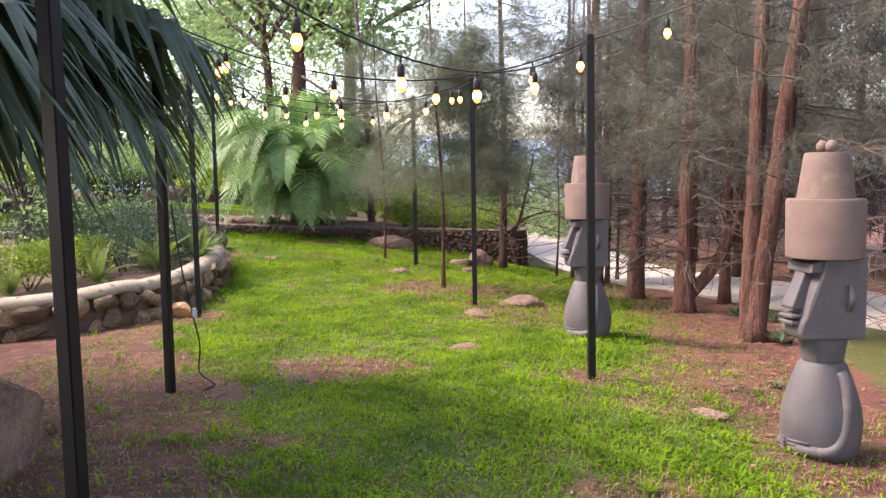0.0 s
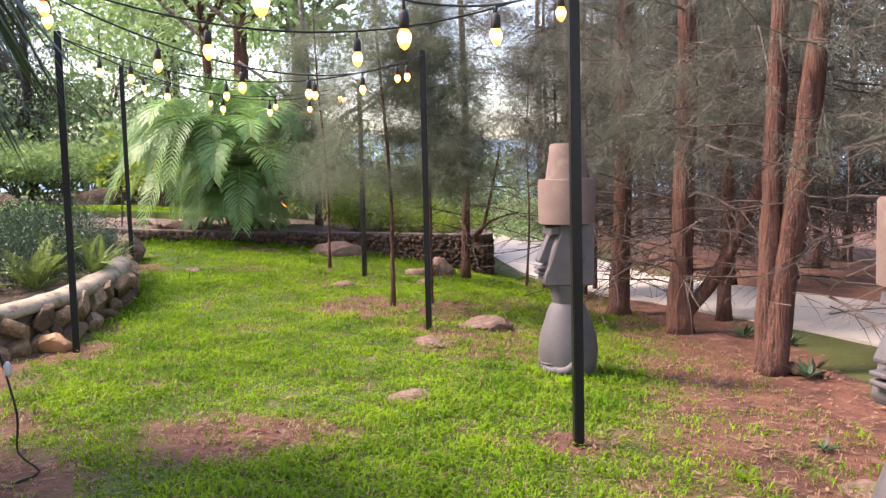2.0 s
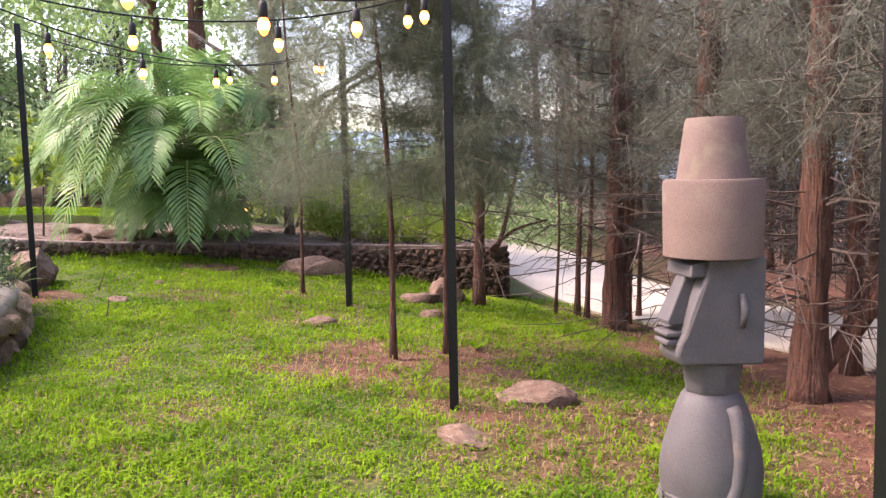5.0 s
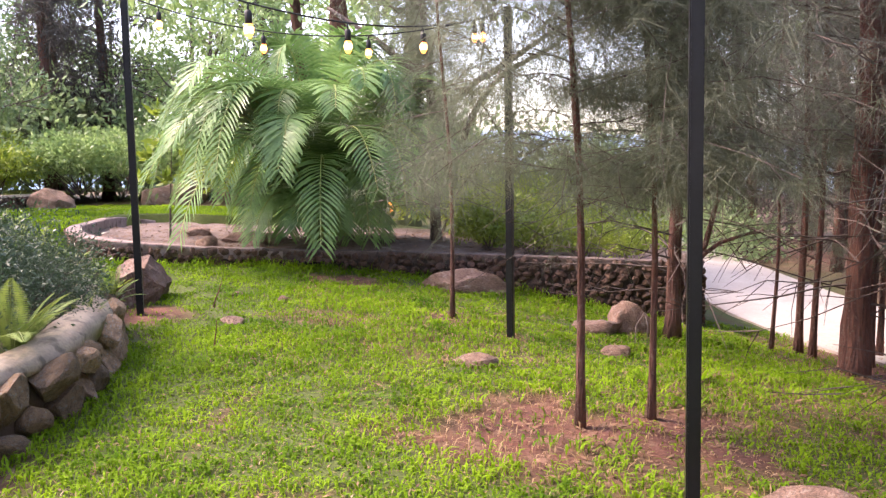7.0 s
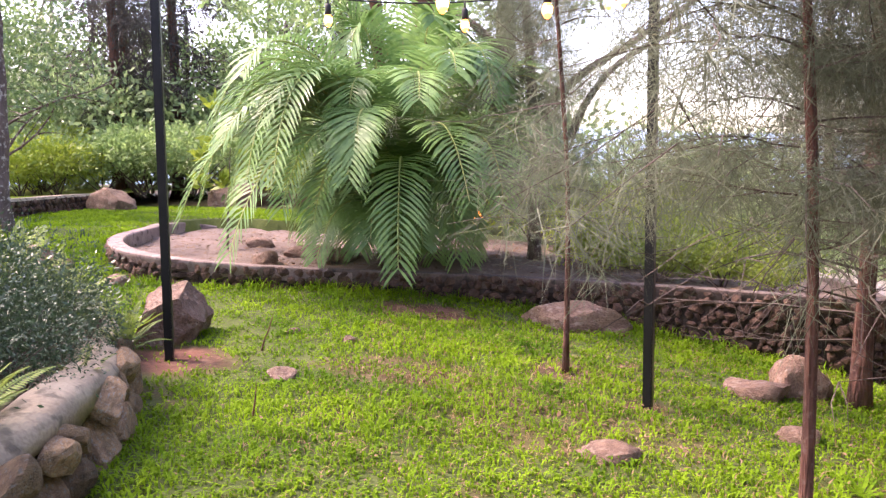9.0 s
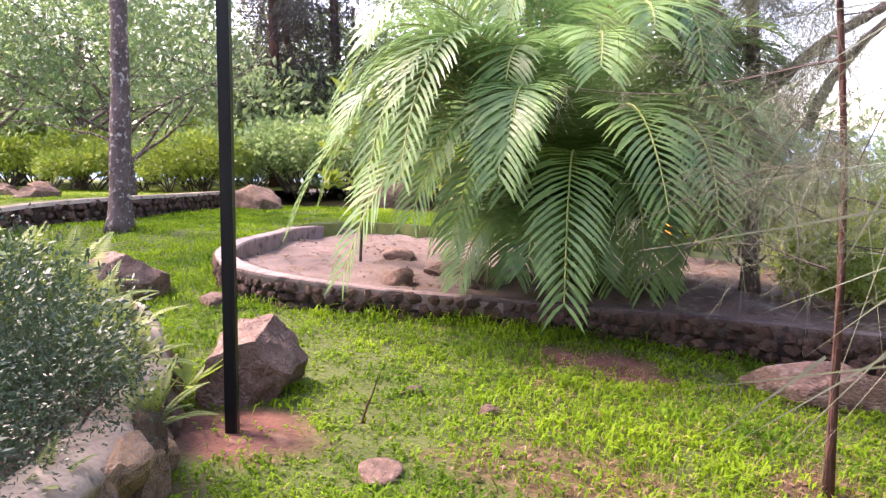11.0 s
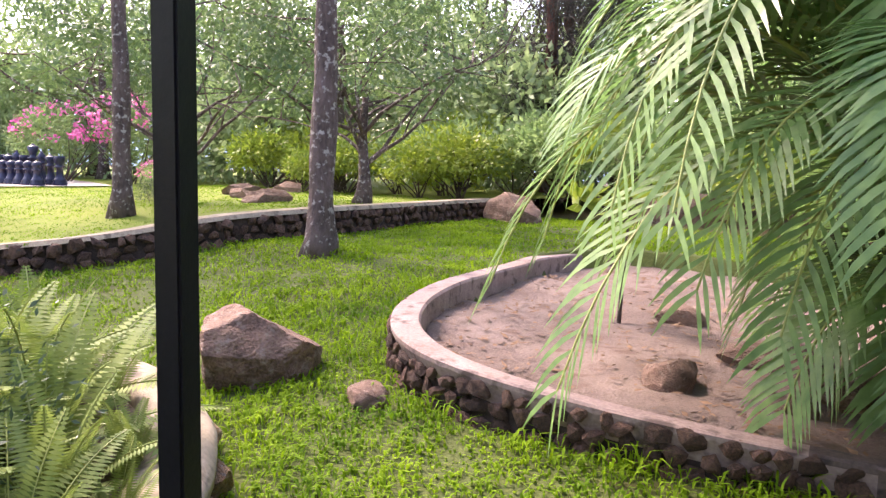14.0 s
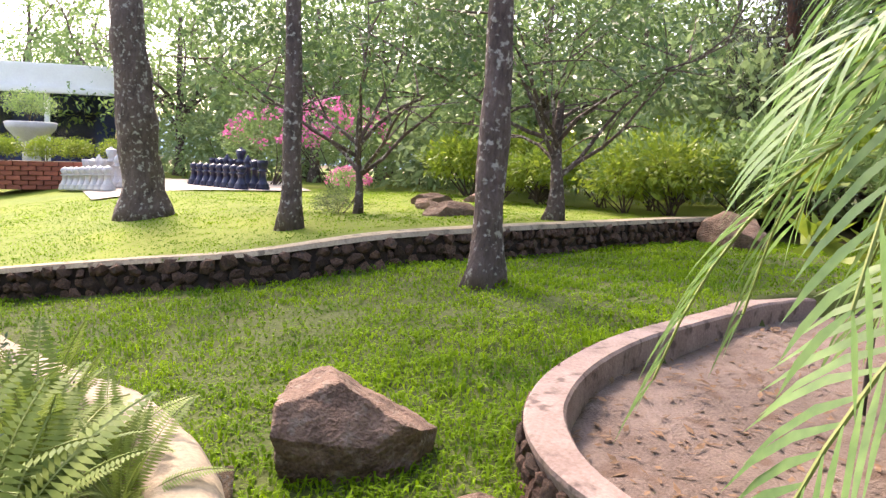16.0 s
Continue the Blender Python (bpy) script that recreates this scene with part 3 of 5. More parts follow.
# ---- statues ----
def lathe(b, prof, sides=28, sx=1.0, sy=1.0, off=(0, 0), slot=0):
    vs = [(off[0] + r * sx * math.cos(2 * math.pi * k / sides), off[1] + r * sy * math.sin(2 * math.pi * k / sides), z) for z, r in prof for k in range(sides)]
    m = len(prof)
    fs = [(i * sides + k, i * sides + (k + 1) % sides, (i + 1) * sides + (k + 1) % sides, (i + 1) * sides + k) for i in range(m - 1) for k in range(sides)]
    fs += [tuple(range(sides - 1, -1, -1)), tuple((m - 1) * sides + k for k in range(sides))]
    b.add(vs, fs, slot)


def bevelled(ob, w, seg=2):
    md = ob.modifiers.new("edge", 'BEVEL')
    md.width, md.segments, md.limit_method, md.angle_limit = w, seg, 'ANGLE', radians(35)
    return ob


def statue(x, y, rz, balls, s=1.0):
    """A seated figure that faces its own +x."""
    e = empty("statue", x, y, gz(x, y) - 0.02, rz)
    b = MB()
    lathe(b, [(0, .185), (.04, .21), (.12, .228), (.22, .235), (.32, .222), (.42, .192), (.5, .165), (.56, .14), (.585, .12)], 32, 1.0, 0.95)
    b.obj("body", [M_STATUE], True, e)
    for sd in (-1, 1):
        b = MB()
        b.tube(spline([(-.03, sd * .13, .53), (-.04, sd * .172, .46), (-.03, sd * .203, .3), (0.0, sd * .207, .16), (.06, sd * .198, .09), (.13, sd * .165, .075)], 0.03), [.036] * 40, 10)
        b.obj("arm", [M_STATUE], True, e)
        b = MB()
        b.tube([(.08, sd * .19, .075), (.14, sd * .155, .078), (.19, sd * .09, .078), (.205, sd * .03, .075)], [.032, .038, .036, .026], 10)
        for f in range(4):
            b.tube([(.165, sd * .145, .125 - f * .023), (.213, sd * .075, .123 - f * .023), (.226, sd * .015, .12 - f * .023)], [.012, .012, .009], 6)
        b.obj("fist", [M_STATUE], True, e)
    b = MB()
    lathe(b, [(.575, .118), (.60, .126), (.70, .142), (.73, .146)], 8, 1.0, 0.95)
    bevelled(b.obj("neck", [M_STATUE], False, e), 0.012)
    # head: outline seen from the side, drawn in towards the face
    prof = [(-.16, .73), (.195, .73), (.215, .77), (.205, .82), (.18, .87), (.165, .93), (.135, 1.03), (.10, 1.12), (.085, 1.20), (-.165, 1.21)]
    wid = lambda px: .175 if px < 0.0 else .175 - (px / .215) * .075
    b = MB()
    vs = [(px, sd * wid(px), pz) for sd in (-1, 1) for px, pz in prof]
    mm = len(prof)
    ring = [(mm + i, mm + (i + 1) % mm, (i + 1) % mm, i) for i in range(mm)]
    b.add(vs, ring + [tuple(range(mm)), tuple(range(2 * mm - 1, mm - 1, -1))])
    bevelled(b.obj("head", [M_STATUE], False, e), 0.012)

    def block(name, pts, w0, w1):
        q = MB()
        n2 = len(pts)
        q.add([(px, sd * (w0 if i < n2 / 2 else w1), pz) for sd in (-1, 1) for i, (px, pz) in enumerate(pts)],
              [(n2 + i, n2 + (i + 1) % n2, (i + 1) % n2, i) for i in range(n2)] + [tuple(range(n2)), tuple(range(2 * n2 - 1, n2 - 1, -1))])
        bevelled(q.obj(name, [M_STATUE], False, e), 0.008)
    block("nose", [(.13, .905), (.238, .905), (.24, .925), (.15, 1.13), (.09, 1.13)], .062, .045)
    block("brow", [(.07, 1.12), (.165, 1.12), (.16, 1.175), (.07, 1.2)], .125, .12)
    block("lip", [(.16, .85), (.25, .852), (.252, .873), (.16, .88)], .07, .07)
    block("lip", [(.17, .812), (.25, .815), (.25, .838), (.17, .84)], .07, .07)
    for sd in (-1, 1):
        b = MB()
        b.tube([(-.05, sd * .176, 1.05), (-.06, sd * .185, .98), (-.05, sd * .176, .9)], [.012, .02, .012], 8)
        b.obj("ear", [M_STATUE], True, e)
    b = MB()
    lathe(b, [(1.20, .205), (1.205, .218), (1.53, .222), (1.545, .214), (1.546, .165)], 40)
    lathe(b, [(1.54, .165), (1.56, .16), (1.80, .126), (1.815, .118), (1.816, .02)], 36)
    hat = b.obj("hat", [M_HAT], True, e)
    hat.modifiers.new("edge", 'EDGE_SPLIT').split_angle = radians(40)
    tagged(hat, "pinkish cast stone two-tier hat")
    if balls:
        for sd in (-1, 1):
            b = MB()
            lathe(b, [(1.81 + .038 - .038 * math.cos(q * math.pi / 10), max(.002, .036 * math.sin(q * math.pi / 10))) for q in range(11)], 16, 1, 1, (0, sd * .045))
            b.obj("knob", [M_HAT], True, e)
    e.scale = (s, s, s)
    return tagged(e, "grey cast stone seated figure wearing a tall pink hat", "statue", group="garden statues")


statue(2.23, 4.98, 190, True, 0.99)
statue(1.40, 8.27, 186, False, 0.98)


# ---- plants ----
def needles(b, p, count, length, width, slot, droop=0.6, spread=0.12):
    for _ in range(count):
        d = rand_dir(-1, 0.7)
        d.z -= droop
        d.normalize()
        s = d.cross(rand_dir()).normalized()
        b.blade(p + rand_dir() * spread * rng.random(), d, s, length * rng.uniform(0.6, 1.2), width, slot)


def branch(b, p, d, length, r, slot=0, segs=5, droop=0.05, wob=0.12, sides=4):
    pts, q, v = [p], p.copy(), d.normalized()
    for i in range(segs):
        v = (v + rand_dir() * wob + Vector((0, 0, -droop))).normalized()
        q = q + v * (length / segs)
        pts.append(q)
    b.tube(pts, [r * (1 - 0.85 * i / segs) + 0.001 for i in range(segs + 1)], sides, slot, caps=False)
    return pts


def crown_casuarina(h, z0, zg, reach, nb, ncl, nn, nl=0.2, nw=0.0024, leafm=M_NEEDLE, subs=2, sides=4, br=0.009, tr=0.004):
    """Branches from z0 up; needles from zg up. Returns (twig mesh, needle mesh)."""
    tw, nd = MB(), MB()
    for i in range(nb):
        z = z0 + (h - z0) * (i + rng.random()) / nb
        a = rng.uniform(0, 2 * math.pi)
        f = reach * (1 - 0.55 * (z - z0) / (h - z0)) * rng.uniform(0.55, 1.15)
        pts = branch(tw, Vector((0, 0, z)), Vector((math.cos(a), math.sin(a), rng.uniform(-0.1, 0.45))), f, br * rng.uniform(0.6, 1.4), droop=0.06, wob=0.22, sides=sides)
        for q in pts[1:]:
            for _ in range(subs):
                if rng.random() < 0.8:
                    sub = branch(tw, q, Vector((math.cos(a), math.sin(a), 0)) + rand_dir() * 0.9, rng.uniform(0.25, 0.6), tr, segs=2, droop=0.12, wob=0.25, sides=3)
                    if z > zg and rng.random() < ncl:
                        for w in sub[1:]:
                            needles(nd, w, nn, nl, nw, 0)
            if z > zg and rng.random() < ncl:
                needles(nd, q, nn, nl, nw, 0, spread=0.12 if subs else 0.4)
    a = tw.obj("twigs", [M_TWIG])
    c = nd.obj("foliage", [leafm]) if nd.v else None
    out = (a.data, c.data if c else None)
    bpy.data.objects.remove(a)
    if c:
        bpy.data.objects.remove(c)
    return out


def add_part(name, me, parent, m=None, kind="stuff"):
    o = new(name, me)
    o.parent = parent
    if m:
        o.matrix_basis = m
    return tagged(o, kind=kind) if kind else o


def trunk_tree(name, x, y, r, h, lean, label, cat, group, bark, crown, zbase=None, extra=(), crowns=1, flare=1.5, rough=0.3):
    e = empty(name, x, y, (gz(x, y) if zbase is None else zbase) - 0.05)
    b = MB()
    pts = spline([(0, 0, 0), (lean[0] * 0.25 + 0.03, lean[1] * 0.3, h * 0.3), (lean[0] * 0.62 - 0.03, lean[1] * 0.6, h * 0.65), (lean[0], lean[1], h)], 0.16 if r > 0.1 and y < 18 else 0.3)
    k = len(pts)
    st = h / k
    b.tube(pts, [r * (1 - 0.7 * i / k) * (1 + (flare - 1) * math.exp(-i * st / 0.18)) for i in range(k)], 12 if r > 0.05 else 7, rough=rough)
    for ex in extra:
        ps = spline(ex[1], 0.15)
        b.tube(ps, [ex[0] * (1 - 0.6 * i / len(ps)) for i in range(len(ps))], 10, rough=0.3)
    b.obj("trunk", [bark], True, e)
    if crown:
        for q in range(crowns):
            m = Matrix.Translation((lean[0] * 0.4, lean[1] * 0.4, 0)) @ Matrix.Rotation(rng.uniform(0, 6.28), 4, 'Z')
            for nm, me in zip(("twigs", "foliage"), crown):
                if me:
                    add_part(nm, me, e, m)
    return tagged(e, label, cat, group=group)


CA = [crown_casuarina(4.8, 0.5, 1.9, 1.9, 80, 0.9, 18, 0.26, 0.0036, sides=3) for _ in range(3)]
CS = [crown_casuarina(3.6, 0.9, 1.1, 0.75, 26, 0.85, 30, 0.24, 0.0024, M_NEEDLE_BACKLIT, subs=1, sides=3, br=0.004, tr=0.002) for _ in range(2)]
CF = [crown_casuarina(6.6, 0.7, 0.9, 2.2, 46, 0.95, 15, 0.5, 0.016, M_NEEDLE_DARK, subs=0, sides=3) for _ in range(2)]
CN = crown_casuarina(3.4, 0.55, 0.6, 0.85, 30, 0.95, 36, 0.28, 0.003, M_NEEDLE_BACKLIT, subs=1, sides=3, br=0.004, tr=0.002)
CD = crown_casuarina(3.4, 1.25, 1.3, 0.75, 28, 0.95, 36, 0.28, 0.003, M_NEEDLE_BACKLIT, subs=1, sides=3, br=0.004, tr=0.002)
ROW = [(2.42, 13.75, .105, 8, (.15, .1), ()), (2.69, 11.93, .115, 8.5, (.25, 0), ()),
       (2.96, 10.45, .12, 8.5, (.15, 0), [(.075, [(0.05, 0, .25), (.4, -.05, .7), (.75, -.1, 1.5), (1.15, -.15, 2.5), (1.6, -.2, 4.2)])]),
       (3.12, 8.57, .105, 8.5, (1.25, .1), [(.10, [(-.02, .04, .1), (.02, .1, 1.0), (.08, .15, 2.4), (.2, .2, 5.5)]), (.06, [(.1, -.05, .1), (.3, -.2, .07), (.6, -.5, .02)])]),
       (4.7, 6.9, .11, 8, (.3, 0), ()), (4.3, 4.4, .12, 8, (.2, 0), ()), (3.7, 11.2, .07, 7, (.1, .1), ())]
for i, (x, y, r, h, ln, ex) in enumerate(ROW):
    trunk_tree("casuarina_tree", x, y, r, h, ln, "casuarina tree with reddish peeling bark and dead lower twigs", "tree", "casuarina row", M_BARK, CA[i % 3], extra=ex)
for i, (x, y, r, h, ln) in enumerate([(2.2, 14.5, .035, 6, (.1, .1)), (2.28, 14.36, .03, 6, (.2, .1)), (1.89, 14.26, .018, 3.5, (.1, 0)), (2.75, 14.3, .04, 6, (.1, 0)), (2.55, 13.9, .05, 6, (.3, .2)), (3.0, 14.7, .03, 5, (0, 0))]):
    trunk_tree("casuarina_sapling", x, y, r, h, ln, "slender young casuarina with bare lower stem", "tree", "casuarina saplings", M_BARK, CS[i % 2] if i % 2 else None)
for i, (x, y, r, h, ln) in enumerate([(0.0, 11.05, .024, 4.8, (-.12, .1)), (.42, 11.32, .021, 4.6, (-.08, 0)), (-.93, 13.7, .019, 4.4, (-.1, 0))]):
    trunk_tree("casuarina_sapling", x, y, r, h, ln, "slender young casuarina with drooping fine needles", "tree", "casuarina saplings", M_BARK, CD if i < 2 else CS[0], crowns=3 if i == 1 else 1)
trunk_tree("casuarina_tree", 0.98, 14.02, .062, 7, (.05, 0), "casuarina tree with forked side branches by the wall", "tree", "casuarina row", M_BARK, CA[1],
           extra=[(.03, [(0, 0, .45), (.25, .1, .75), (.4, .1, 1.3), (.55, .1, 2.0)]), (.025, [(0.05, 0, .6), (.4, 0, .9), (.8, .1, 1.0)])])
trunk_tree("casuarina_tree", -1.4, 16.9, .065, 6, (-.25, .1), "casuarina with dark bent branches beside the palm", "tree", "casuarina row", M_GREYBARK, CN, zbase=0.45, crowns=2,
           extra=[(.05, [(-.05, 0, 1.5), (.4, 0, 1.95), (.9, -.1, 2.25), (1.6, -.1, 2.7)]), (.045, [(.35, 0, 1.35), (.5, 0, 1.7), (.85, -.1, 2.1), (1.5, -.1, 2.45)]), (.05, [(-.1, 0, 2.0), (-.6, 0, 2.5), (-1.3, .1, 3.0)])])
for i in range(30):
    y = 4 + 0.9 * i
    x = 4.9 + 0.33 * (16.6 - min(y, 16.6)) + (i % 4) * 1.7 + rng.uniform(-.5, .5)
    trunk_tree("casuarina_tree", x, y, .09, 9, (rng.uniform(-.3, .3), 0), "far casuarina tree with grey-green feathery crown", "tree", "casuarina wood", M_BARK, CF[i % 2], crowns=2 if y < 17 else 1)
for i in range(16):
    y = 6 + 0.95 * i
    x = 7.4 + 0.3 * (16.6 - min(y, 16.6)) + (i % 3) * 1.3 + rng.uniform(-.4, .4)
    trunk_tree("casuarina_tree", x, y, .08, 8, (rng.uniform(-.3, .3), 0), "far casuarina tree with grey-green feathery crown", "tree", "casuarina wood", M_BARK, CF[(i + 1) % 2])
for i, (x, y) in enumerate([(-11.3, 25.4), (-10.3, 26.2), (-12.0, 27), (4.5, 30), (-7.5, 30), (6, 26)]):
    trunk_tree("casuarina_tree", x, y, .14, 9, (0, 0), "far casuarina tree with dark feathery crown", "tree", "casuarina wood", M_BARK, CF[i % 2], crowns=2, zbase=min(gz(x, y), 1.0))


def leaf_cloud(b, c, rad, count, length, width, slot=0, shell=0.55, flat=0.0):
    """Leaves through an uneven ellipsoid, thicker towards its skin."""
    c, n0 = Vector(c), rng.uniform(0, 50)
    for _ in range(count):
        d = rand_dir(-0.75, 1)
        k = (shell + (1 - shell) * rng.random()) * (1 + 0.45 * noise.noise(d * 2.3 + Vector((n0, 0, 0))))
        p = c + Vector((d.x * rad[0], d.y * rad[1], d.z * rad[2])) * k
        v = (d + rand_dir() * 0.9 + Vector((0, 0, -flat))).normalized()
        b.leaf(p, v, rand_dir(0.2, 1), length * rng.uniform(0.6, 1.3), width * rng.uniform(0.7, 1.2), slot, 0.15)


def shrub_mesh(rad, count, length, width, material, stems=7, flower=None, nflower=0):
    b = MB()
    for _ in range(max(3, count // 420)):
        o = rand_dir(-0.2, 1)
        leaf_cloud(b, (o.x * rad[0] * 0.45, o.y * rad[1] * 0.45, rad[2] * (0.95 + 0.35 * o.z)), [q * rng.uniform(0.55, 0.8) for q in rad], count // max(3, count // 420), length, width)
    if flower:
        for _ in range(nflower):
            d = rand_dir(0, 1)
            p = Vector((d.x * rad[0], d.y * rad[1], rad[2] + d.z * rad[2] * 0.9))
            for _ in range(5):
                b.leaf(p + rand_dir() * 0.05, rand_dir(), rand_dir(), 0.07, 0.06, 1)
    for _ in range(stems):
        branch(b, Vector((rng.uniform(-.1, .1), rng.uniform(-.1, .1), 0)), rand_dir(0.6, 1), rad[2] * 1.5, 0.015, 2, droop=0.0, sides=4)
    o = b.obj("shrub", [material, flower or material, M_TWIG])
    me = o.data
    bpy.data.objects.remove(o)
    return me


def shrub(me, x, y, z, s, label, name="shrub", group=""):
    o = tagged(new(name, me), label, "shrub", group=group)
    o.matrix_basis = pose(x, y, z - 0.04, 0, 0, rng.uniform(0, 360)) @ Matrix.Diagonal((s, s, s, 1))
    return o


SH_DARK = [shrub_mesh((0.75, 0.75, 0.55), 7600, 0.034, 0.012, M_SHRUB) for _ in range(2)]
SH_LIME = [shrub_mesh((0.8, 0.8, 0.55), 2300, 0.10, 0.045, M_LIME) for _ in range(2)]
SH_MID = [shrub_mesh((0.9, 0.9, 0.6), 2600, 0.09, 0.04, M_TREELEAF) for _ in range(2)]
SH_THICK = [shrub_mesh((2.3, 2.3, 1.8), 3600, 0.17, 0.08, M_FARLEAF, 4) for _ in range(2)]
SH_PINK = shrub_mesh((0.9, 0.9, 0.8), 2000, 0.08, 0.04, M_TREELEAF, flower=M_PINK, nflower=110)
for i, (x, y, s) in enumerate([(-3.45, 11.55, .62), (-3.62, 12.1, .66), (-3.9, 12.45, .7), (-3.75, 10.4, 1.0), (-3.8, 11.3, 1.05), (-4.05, 12.15, 1.05), (-4.9, 11.0, 1.1), (-5.0, 12.8, 1.0), (-5.6, 12.2, 1.1), (-6.0, 13.2, .9)]):
    shrub(SH_DARK[i % 2], x, y, bed_z(x, y) - 0.22 * s, s, "dense dark green small-leaved shrub in the raised bed", group="bed shrubs")
for i, (x, y, s) in enumerate([(-7.2, 11.4, 1.1), (-8.3, 10.2, 1.2), (-6.6, 9.4, .7), (-9.3, 12, 1.2), (-5.8, 10.2, .7), (-4.5, 9.3, .55), (-5.6, 8.7, .5), (-6.4, 8.4, .5), (-4.2, 10.0, .5)]):
    shrub(SH_LIME[i % 2], x, y, bed_z(x, y), s, "bright lime green leafy shrub", group="lime shrubs")
for x, y, s in [(-.75, 16.7, .6), (-.2, 16.35, .55), (.35, 16.2, .5), (.8, 16.0, .4)]:
    shrub(SH_LIME[int(s * 20) % 2], x, y, sand_z(x, y), s, "bright lime green leafy shrub behind the planter wall", group="lime shrubs")
for i, (x, y, s) in enumerate([(-0.7, 18.6, 1.0), (0.3, 17.4, .8), (1.0, 17.8, .8), (-.4, 17.6, .7), (0.3, 18.3, .9), (-1.6, 19.6, 1.1), (1.1, 19.0, .9), (-5.5, 22, 1.2), (-.2, 20, 1.2)]):
    shrub(SH_LIME[i % 2], x, y, gz(x, y), s, "bright lime green leafy shrub", group="lime shrubs")
for i, (x, y, s) in enumerate([(-10.2, 21.6, 1.0), (-11.0, 22.2, 1.1), (-12.2, 21.3, .9), (-9.2, 22.6, 1.1), (-10.7, 21.3, .8), (-11.7, 21.9, .9), (-12.8, 20.9, .7), (-9.7, 22.4, .9), (-13.2, 22, 1.1), (-8.2, 23, 1.2), (-14.5, 21.5, 1), (-7, 23.8, 1.2), (-11.8, 23.6, 1.3), (-9.8, 24, 1.3), (-15.5, 23, 1.3)]):
    shrub((SH_LIME if i % 2 == 0 else SH_MID)[i // 2 % 2], x, y, lawn_z(x, y), s, "leafy garden shrub in a border hedge", group="border shrubs")
shrub(SH_DARK[0], -11.35, 17.55, lawn_z(-11.35, 17.55) - .06, .38, "low rounded dark green clipped shrub", group="lawn shrubs")
for x, y, s in [(-18.3, 19.6, 1.0), (-17.2, 20.4, 1.1), (-12.9, 18.5, .35)]:
    shrub(SH_PINK, x, y, lawn_z(x, y), s, "bougainvillea shrub with bright pink bracts", group="bougainvillea")


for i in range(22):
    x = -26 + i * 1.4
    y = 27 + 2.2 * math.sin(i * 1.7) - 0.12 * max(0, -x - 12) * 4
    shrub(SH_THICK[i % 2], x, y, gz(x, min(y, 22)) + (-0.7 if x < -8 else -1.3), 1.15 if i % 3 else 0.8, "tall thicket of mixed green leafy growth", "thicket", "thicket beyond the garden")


def tree_mesh(h, spread, zc, clumps, per, ll, lw, leafm, limbs=7, lr=0.05, low=0.45):
    w, f = MB(), MB()
    for i in range(limbs):
        a = 2 * math.pi * i / limbs + rng.uniform(-.3, .3)
        pts = branch(w, Vector((0, 0, zc * rng.uniform(low, low + 0.3))), Vector((math.cos(a), math.sin(a), rng.uniform(0.4, 1.3))), spread * rng.uniform(0.8, 1.2), lr, droop=-0.03, wob=0.25, segs=6, sides=5)
        for q in pts[2:]:
            branch(w, q, rand_dir(-0.2, 1), spread * 0.4, 0.012, segs=3, sides=3)
    for _ in range(clumps):
        d = rand_dir(-0.5, 1)
        k = rng.uniform(0.35, 1.0)
        c = (d.x * spread * k, d.y * spread * k, zc + d.z * (h - zc) * k)
        r = spread * rng.uniform(0.16, 0.3)
        leaf_cloud(f, c, (r, r, r * 0.7), per, ll, lw, shell=0.2, flat=0.2)
    a, c = w.obj("limbs", [M_GREYBARK]), f.obj("foliage", [leafm])
    out = (a.data, c.data)
    bpy.data.objects.remove(a)
    bpy.data.objects.remove(c)
    return out


TR_MID = [tree_mesh(4.8, 2.1, 2.1, 62, 75, 0.125, 0.052, M_TREELEAF) for _ in range(3)]
TR_BIG = [tree_mesh(8.0, 3.4, 4.9, 60, 55, 0.19, 0.085, M_TREELEAF, 9, 0.07, 0.78) for _ in range(2)]
TR_THIN = tree_mesh(8.0, 3.4, 4.9, 30, 36, 0.19, 0.085, M_TREELEAF, 9, 0.06, 0.78)
TR_LOW = [tree_mesh(3.3, 1.6, 1.65, 84, 80, 0.085, 0.032, M_OLIVE, 8, 0.022, 0.2) for _ in range(2)]


def leaf_tree(crown, x, y, z, r, h, lean, label, bark=None, s=1.0, extra=(), lift=0.0, crowns=1):
    e = trunk_tree("tree", x, y, r, h, lean, label, "tree", "garden trees", bark or M_GREYBARK, None, zbase=z, extra=extra)
    for nm, me in zip(("limbs", "foliage") * crowns, (crown or ()) * crowns):
            add_part(nm, me, e, Matrix.Translation((lean[0] * 0.5, lean[1] * 0.5, lift)) @ Matrix.Rotation(rng.uniform(0, 6), 4, 'Z') @ Matrix.Diagonal((s, s, s, 1)))
    return e


L_GREY = "broadleaf tree with blotchy grey lichened bark"
leaf_tree(TR_THIN, -12.9, 15.9, lawn_z(-12.9, 15.9), .25, 6, (-.35, -.5), "thick dark trunk tree with pale lichen on the upper lawn", s=0.75, lift=1.2)
leaf_tree(TR_THIN, -10.25, 16.55, lawn_z(-10.25, 16.55), .10, 5, (-.02, 0), L_GREY, s=0.6, lift=1.2, extra=[(.06, [(0, 0, 2.1), (.05, .15, 2.6), (.2, .4, 3.4)])])
leaf_tree(TR_THIN, -7.64, 16.92, None, .115, 6.5, (.05, .08), "tall pale-ringed trunk on the lower lawn", s=0.5, lift=3.6)
leaf_tree(TR_LOW[0], -11.2, 17.75, lawn_z(-11.2, 17.75), .05, 1.2, (0, 0), "low many-stemmed dark leaved tree", s=1.15)
